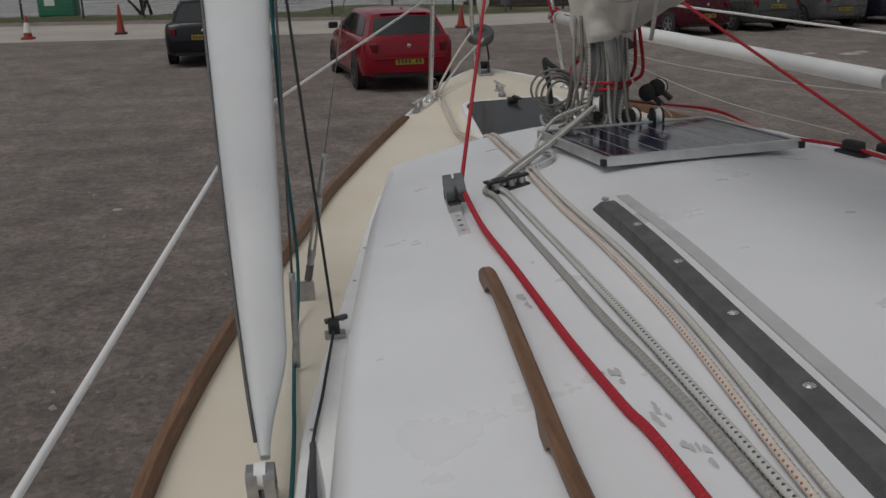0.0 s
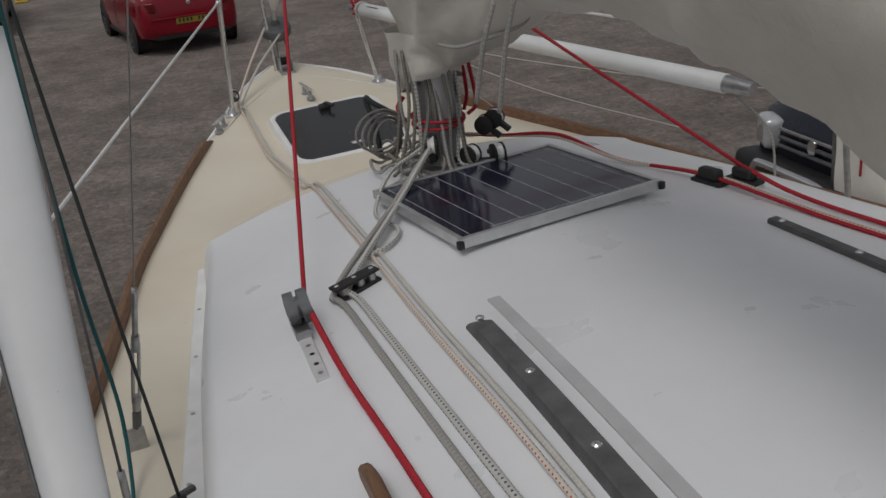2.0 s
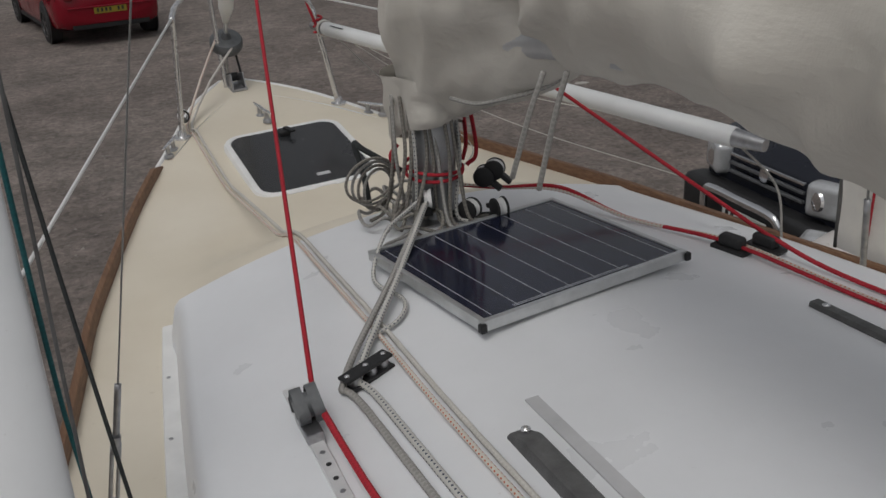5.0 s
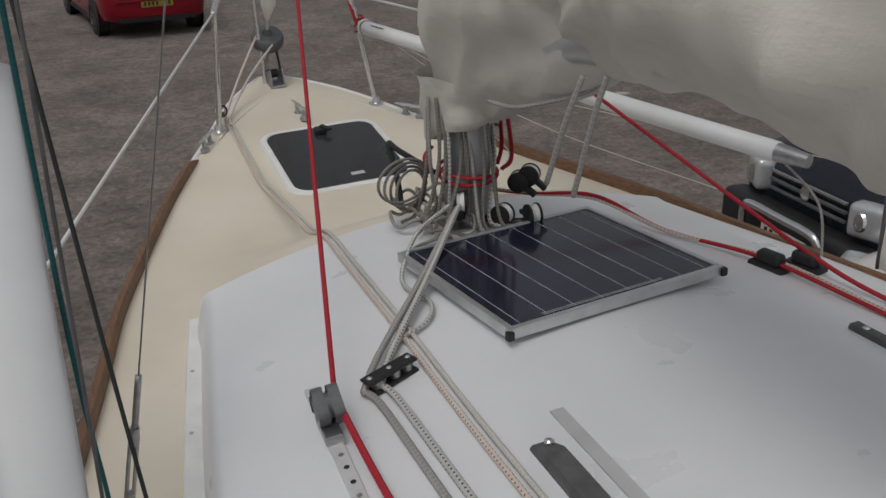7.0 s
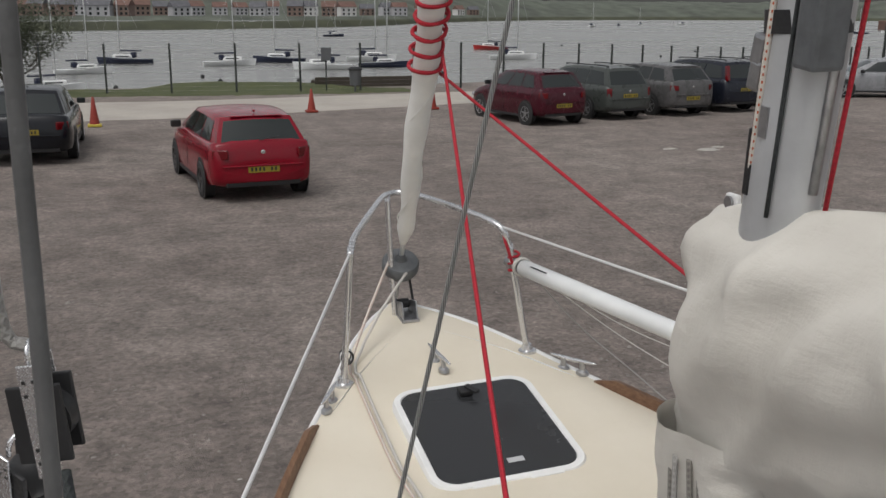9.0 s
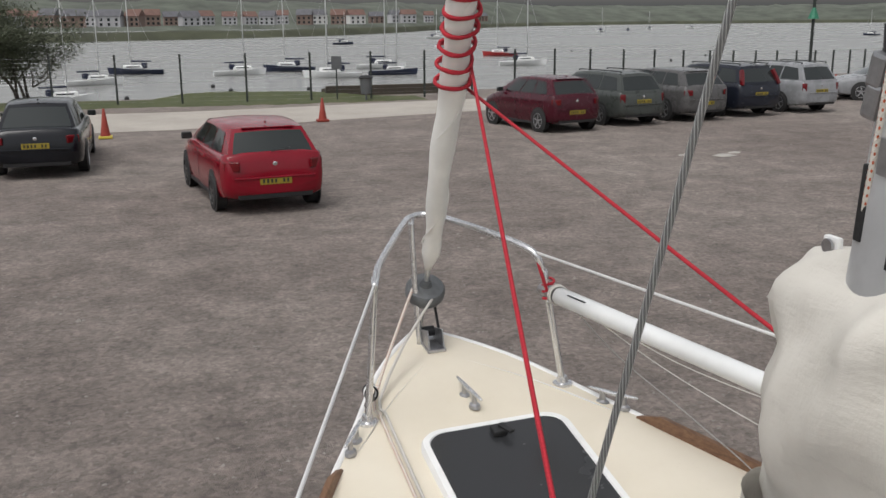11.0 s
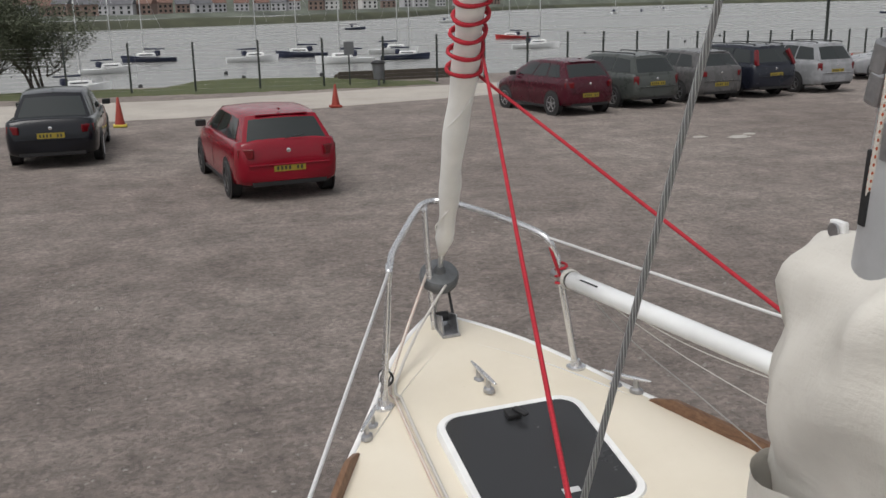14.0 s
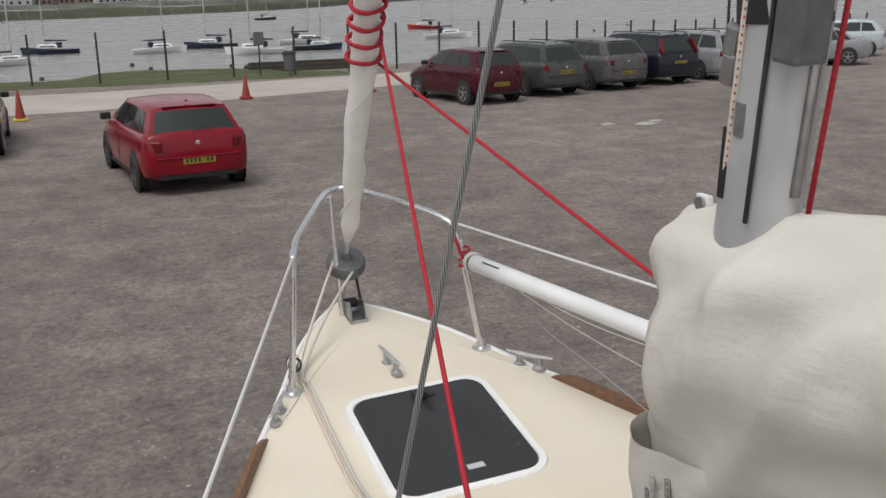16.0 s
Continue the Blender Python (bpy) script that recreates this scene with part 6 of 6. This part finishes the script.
def build_bush(x, y, h, spread, seed, name="bush"):
    rnd = random.Random(seed)
    b = thing(name, "dark bare-branched bush with small leaves by the water", "bush", "bushes", Matrix.Translation((x, y, 0)))
    tips = []

    def limb(p, d, r, n, depth):
        pts, rs = [p], [r]
        for k in range(n):
            d = (d + Vector((rnd.uniform(-0.35, 0.35), rnd.uniform(-0.3, 0.3), rnd.uniform(-0.1, 0.25)))).normalized()
            p = p + d * h * (0.16 if depth == 0 else 0.13)
            pts.append(p)
            rs.append(r * (1 - 0.75 * (k + 1) / n))
            if depth < 2 and k > 0:
                for _ in range(2):
                    limb(p, (d + Vector((rnd.uniform(-1, 1), rnd.uniform(-0.8, 0.8), rnd.uniform(-0.1, 0.6)))).normalized(), rs[-1] * 0.75, 3, depth + 1)
            if depth > 0 or k > 1:
                tips.append(p)
        branches.append((pts, rs))

    branches = []
    for k in range(6):
        limb(Vector((rnd.uniform(-0.3, 0.3), rnd.uniform(-0.2, 0.2), -0.05)), Vector((rnd.uniform(-spread, spread), rnd.uniform(-0.4, 0.4), 1)).normalized(), 0.075, 5, 0)
    for pts, rs in branches[-6:] + branches[:150]:
        tube("branch", pts, rs, "bark", b, raw=True, seg=5)
    verts, faces = [], []
    for p in tips:
        for _ in range(26):
            c = p + Vector((rnd.gauss(0, 0.17), rnd.gauss(0, 0.17), rnd.gauss(0, 0.14)))
            d1 = Vector((rnd.uniform(-1, 1), rnd.uniform(-1, 1), rnd.uniform(-1, 1))).normalized() * rnd.uniform(0.03, 0.07)
            d2 = d1.orthogonal().normalized() * rnd.uniform(0.015, 0.03)
            i = len(verts)
            verts += [c - d1, c + d2, c + d1, c - d2]
            faces.append((i, i + 1, i + 2, i + 3))
    me = bpy.data.meshes.new("crown")
    me.from_pydata(verts, [], faces)
    link_mesh("crown", me, "leaf", b, smooth=False)


build_fence()
build_cones()
build_yard_things()
build_bush(-5.6, 42.6, 2.7, 0.9, 3)
build_bush(-7.6, 43.4, 2.5, 0.8, 8)
build_bush(-15.0, 44.0, 3.0, 0.8, 9)
build_bush(-20.5, 44.5, 3.2, 0.8, 12)


# ---- moored boats and the far shore ----
def build_moored(px, py, size, turn, hull="white_paint", cover="blue_cloth", mast=True, label="white moored yacht with a blue sail cover"):
    b = thing("moored_yacht", label, "boat", "moored boats", Matrix.Translation((px, py, -3.0)) @ Matrix.Rotation(radians(turn), 4, "Z"))
    L = size * 0.74
    B = L * 0.15
    rows = []
    for t in np.linspace(0, 1, 15):
        x = (t - 0.5) * L
        w = B * (1 - (2 * t - 1.0) ** 4 * 0.45) * (1 - step(0.55, 1.0, t) * 0.97)
        s = L * (0.085 + 0.045 * step(0.3, 1, t))
        rows.append([(x, -w, s), (x - 0.02 * L * step(0.6, 1, t), -w * 0.8, 0.10 * L * 0.3), (x - 0.05 * L * step(0.6, 1, t), 0, -0.25), (x - 0.02 * L * step(0.6, 1, t), w * 0.8, 0.10 * L * 0.3), (x, w, s)])
    grid_mesh("hull", rows, hull, b, closed=True, caps=True, angle=50)
    part("cabin", box((L * 0.36, B * 1.1, L * 0.07), (L * 0.03, 0, L * 0.135), None, L * 0.02), "white_plastic", b)
    part("window", box((L * 0.24, B * 1.12, L * 0.02), (L * 0.03, 0, L * 0.14), None, 0.01), "car_glass", b)
    if mast:
        part("mast", rod((L * 0.08, 0, L * 0.1), (L * 0.08, 0, L * 1.5), L * 0.010, L * 0.008), "alu_frame", b, smooth=True)
        part("boom", rod((L * 0.07, 0, L * 0.24), (-L * 0.30, 0, L * 0.235), L * 0.016, L * 0.012), cover, b, smooth=True)
        for a in ((L * 0.49, 0, L * 0.13), (-L * 0.48, 0, L * 0.1), (L * 0.05, B, L * 0.1), (L * 0.05, -B, L * 0.1)):
            tube("stay", [(L * 0.08, 0, L * 1.45), a], 0.012, "dull_steel", b, seg=4, steps=1)
    part("spray_hood", box((L * 0.10, B * 1.1, L * 0.10), (-L * 0.16, 0, L * 0.16), None, L * 0.03), cover, b)


def ray_place(px, py, dist):
    """A place on the water off the camera's last stand, by bearing in degrees from +y and distance."""
    a = radians(px)
    return -1.05 + dist * math.sin(a), 1.8 + dist * math.cos(a)


def build_fleet():
    rows = [(-4.4, 78, 7.2, 10, "white_paint", "blue_cloth"), (-0.4, 118, 8.5, 172, "blue_paint", "blue_cloth"), (5.4, 112, 8.0, 8, "white_paint", "blue_cloth"),
            (8.2, 118, 8.5, 170, "blue_paint", "blue_cloth"), (10.7, 104, 8.6, 176, "white_paint", "blue_cloth"), (13.6, 122, 8.5, 6, "white_paint", "blue_cloth"), (14.3, 108, 7.5, 3, "blue_paint", "blue_cloth"),
            (20.6, 160, 8.0, 165, "red_paint", "blue_cloth"), (22.0, 128, 8.6, 10, "white_paint", "blue_cloth"), (16.8, 300, 8, 20, "white_paint", "blue_cloth"), (-2.6, 100, 7.5, 12, "white_paint", "blue_cloth")]
    for bearing, dist, L, turn, hull, cover in rows:
        x, y = ray_place(bearing, 0, dist)
        col = {"white_paint": "white", "blue_paint": "dark blue", "red_paint": "red"}[hull]
        build_moored(x, y, L, turn - bearing, hull, cover, True, f"{col} moored yacht with a blue sail cover")
    for k, (bearing, dist) in enumerate(((11.4, 240), (17.5, 210), (26.5, 420), (28.0, 460), (29.2, 500), (31.5, 520), (41, 330), (42.5, 350), (43.5, 380))):
        x, y = ray_place(bearing, 0, dist)
        build_moored(x, y, 7.0 + k % 3, 20 * k, "white_paint" if k % 3 else "blue_paint", "blue_cloth", k % 2 == 0, "small distant moored boat on the estuary")
    for bearing, dist in ((-1.0, 80), (3.8, 92), (4.8, 86), (9.3, 86), (17.8, 97), (24.8, 180), (30.5, 140), (32.4, 160), (38, 190)):
        x, y = ray_place(bearing, 0, dist)
        bm = bmesh.new()
        bmesh.ops.create_icosphere(bm, subdivisions=2, radius=0.2, matrix=Matrix.Translation((x, y, -2.9)))
        tagged(part("mooring_buoy", bm, "black_plastic", smooth=True), "dark round mooring buoy on the water", "buoy", "buoys")


def build_far_shore():
    line = [(-40, 290), (-14, 295), (-8, 300), (0, 315), (8, 350), (14, 420), (18, 560), (22, 700), (27, 800), (34, 880), (45, 920), (70, 950)]
    def ridge(name, mat, off, h0, h1, seed, label, cat, rough):
        rows = []
        bears = np.linspace(-40, 70, 260)
        for k in range(5):
            row = []
            for b in bears:
                d = smooth_at(line, b) + off + k * off * 0.12 + k * 3
                x, y = ray_place(b, 0, d)
                hh = h0 + h1 * (0.5 + 0.5 * noise.noise((b * 0.22, seed, 0))) + rough * noise.noise((b * 2.6, seed, 4))
                row.append((x, y, -3.1 + hh * math.sin(k / 4 * math.pi / 2)))
            rows.append(row)
        tagged(grid_mesh(name, rows, mat), label, cat, kind="stuff")

    ridge("far_bank", "bank_green", 0, 2.2, 1.0, 1, "low green saltmarsh bank across the water", "bank", 0.2)
    ridge("far_wood", "far_wood", 300, 16, 9, 5, "dark wooded rise behind the far houses", "woods", 2.0)
    rnd = random.Random(21)
    count = 0
    for b in np.arange(-13, 20, 1.05):
        d = smooth_at(line, b) + rnd.uniform(120, 240)
        x, y = ray_place(b + rnd.uniform(-0.2, 0.2), 0, d)
        w, h = rnd.uniform(6, 10), rnd.uniform(4.2, 5.2)
        wall = rnd.choice(["house_white", "house_brick", "house_grey", "house_brick", "house_grey"])
        roof = rnd.choice(["roof_slate", "roof_slate", "roof_tile"])
        hs = thing("house", {"house_white": "white rendered", "house_brick": "red brick", "house_grey": "grey clad"}[wall] + " house with a pitched roof across the water", "house", "far houses", Matrix.Translation((x, y, 0.4)) @ Matrix.Rotation(radians(rnd.uniform(-25, 25)), 4, "Z"))
        part("wall", box((w, 7, h), (0, 0, h / 2)), wall, hs)
        bm = bmesh.new()
        v = [bm.verts.new(p) for p in ((-w / 2 - 0.3, -3.9, h), (w / 2 + 0.3, -3.9, h), (w / 2 + 0.3, 3.9, h), (-w / 2 - 0.3, 3.9, h), (-w / 2 - 0.3, 0, h + 3), (w / 2 + 0.3, 0, h + 3))]
        for f in ((0, 1, 5, 4), (2, 3, 4, 5), (0, 4, 3), (1, 2, 5), (0, 3, 2, 1)):
            bm.faces.new([v[i] for i in f])
        part("roof", bm, roof, hs)
        for k in range(3):
            part("window", box((1.1, 0.1, 1.2), (-w / 3 + k * w / 3, -3.53, h * 0.68)), "car_glass", hs)
            part("window", box((1.1, 0.1, 1.2), (-w / 3 + k * w / 3, -3.53, h * 0.25)), "car_glass", hs)
    x, y = ray_place(43.5, 0, 420)
    sh = thing("barge", "rusty red works barge moored far off", "boat", at=Matrix.Translation((x, y, -3)))
    part("hull", box((26, 8, 4), (0, 0, 1.6), None, 0.4), "roof_tile", sh)
    part("cabin", box((6, 5, 4), (-7, 0, 5), None, 0.2), "house_grey", sh)
    x, y = ray_place(38.0, 0, 66)
    mk = thing("channel_mark", "green channel mark post standing in the water", "post", at=Matrix.Translation((x, y, -3.4)))
    part("pole", rod((0, 0, 0), (0, 0, 7.5), 0.10), "post_green", mk, smooth=True)
    part("topmark", lathe([(0.35, 6.3), (0.02, 7.2)], 12), "green_paint", mk)
    x, y = ray_place(42.4, 0, 50)
    lp = thing("lamp_post", "dark slim lamp post near the fence", "lamp post", at=Matrix.Translation((x, y, 0)))
    part("pole", rod((0, 0, 0), (0, 0, 6.5), 0.07, 0.05), "post_green", lp, smooth=True)


build_fleet()
build_far_shore()
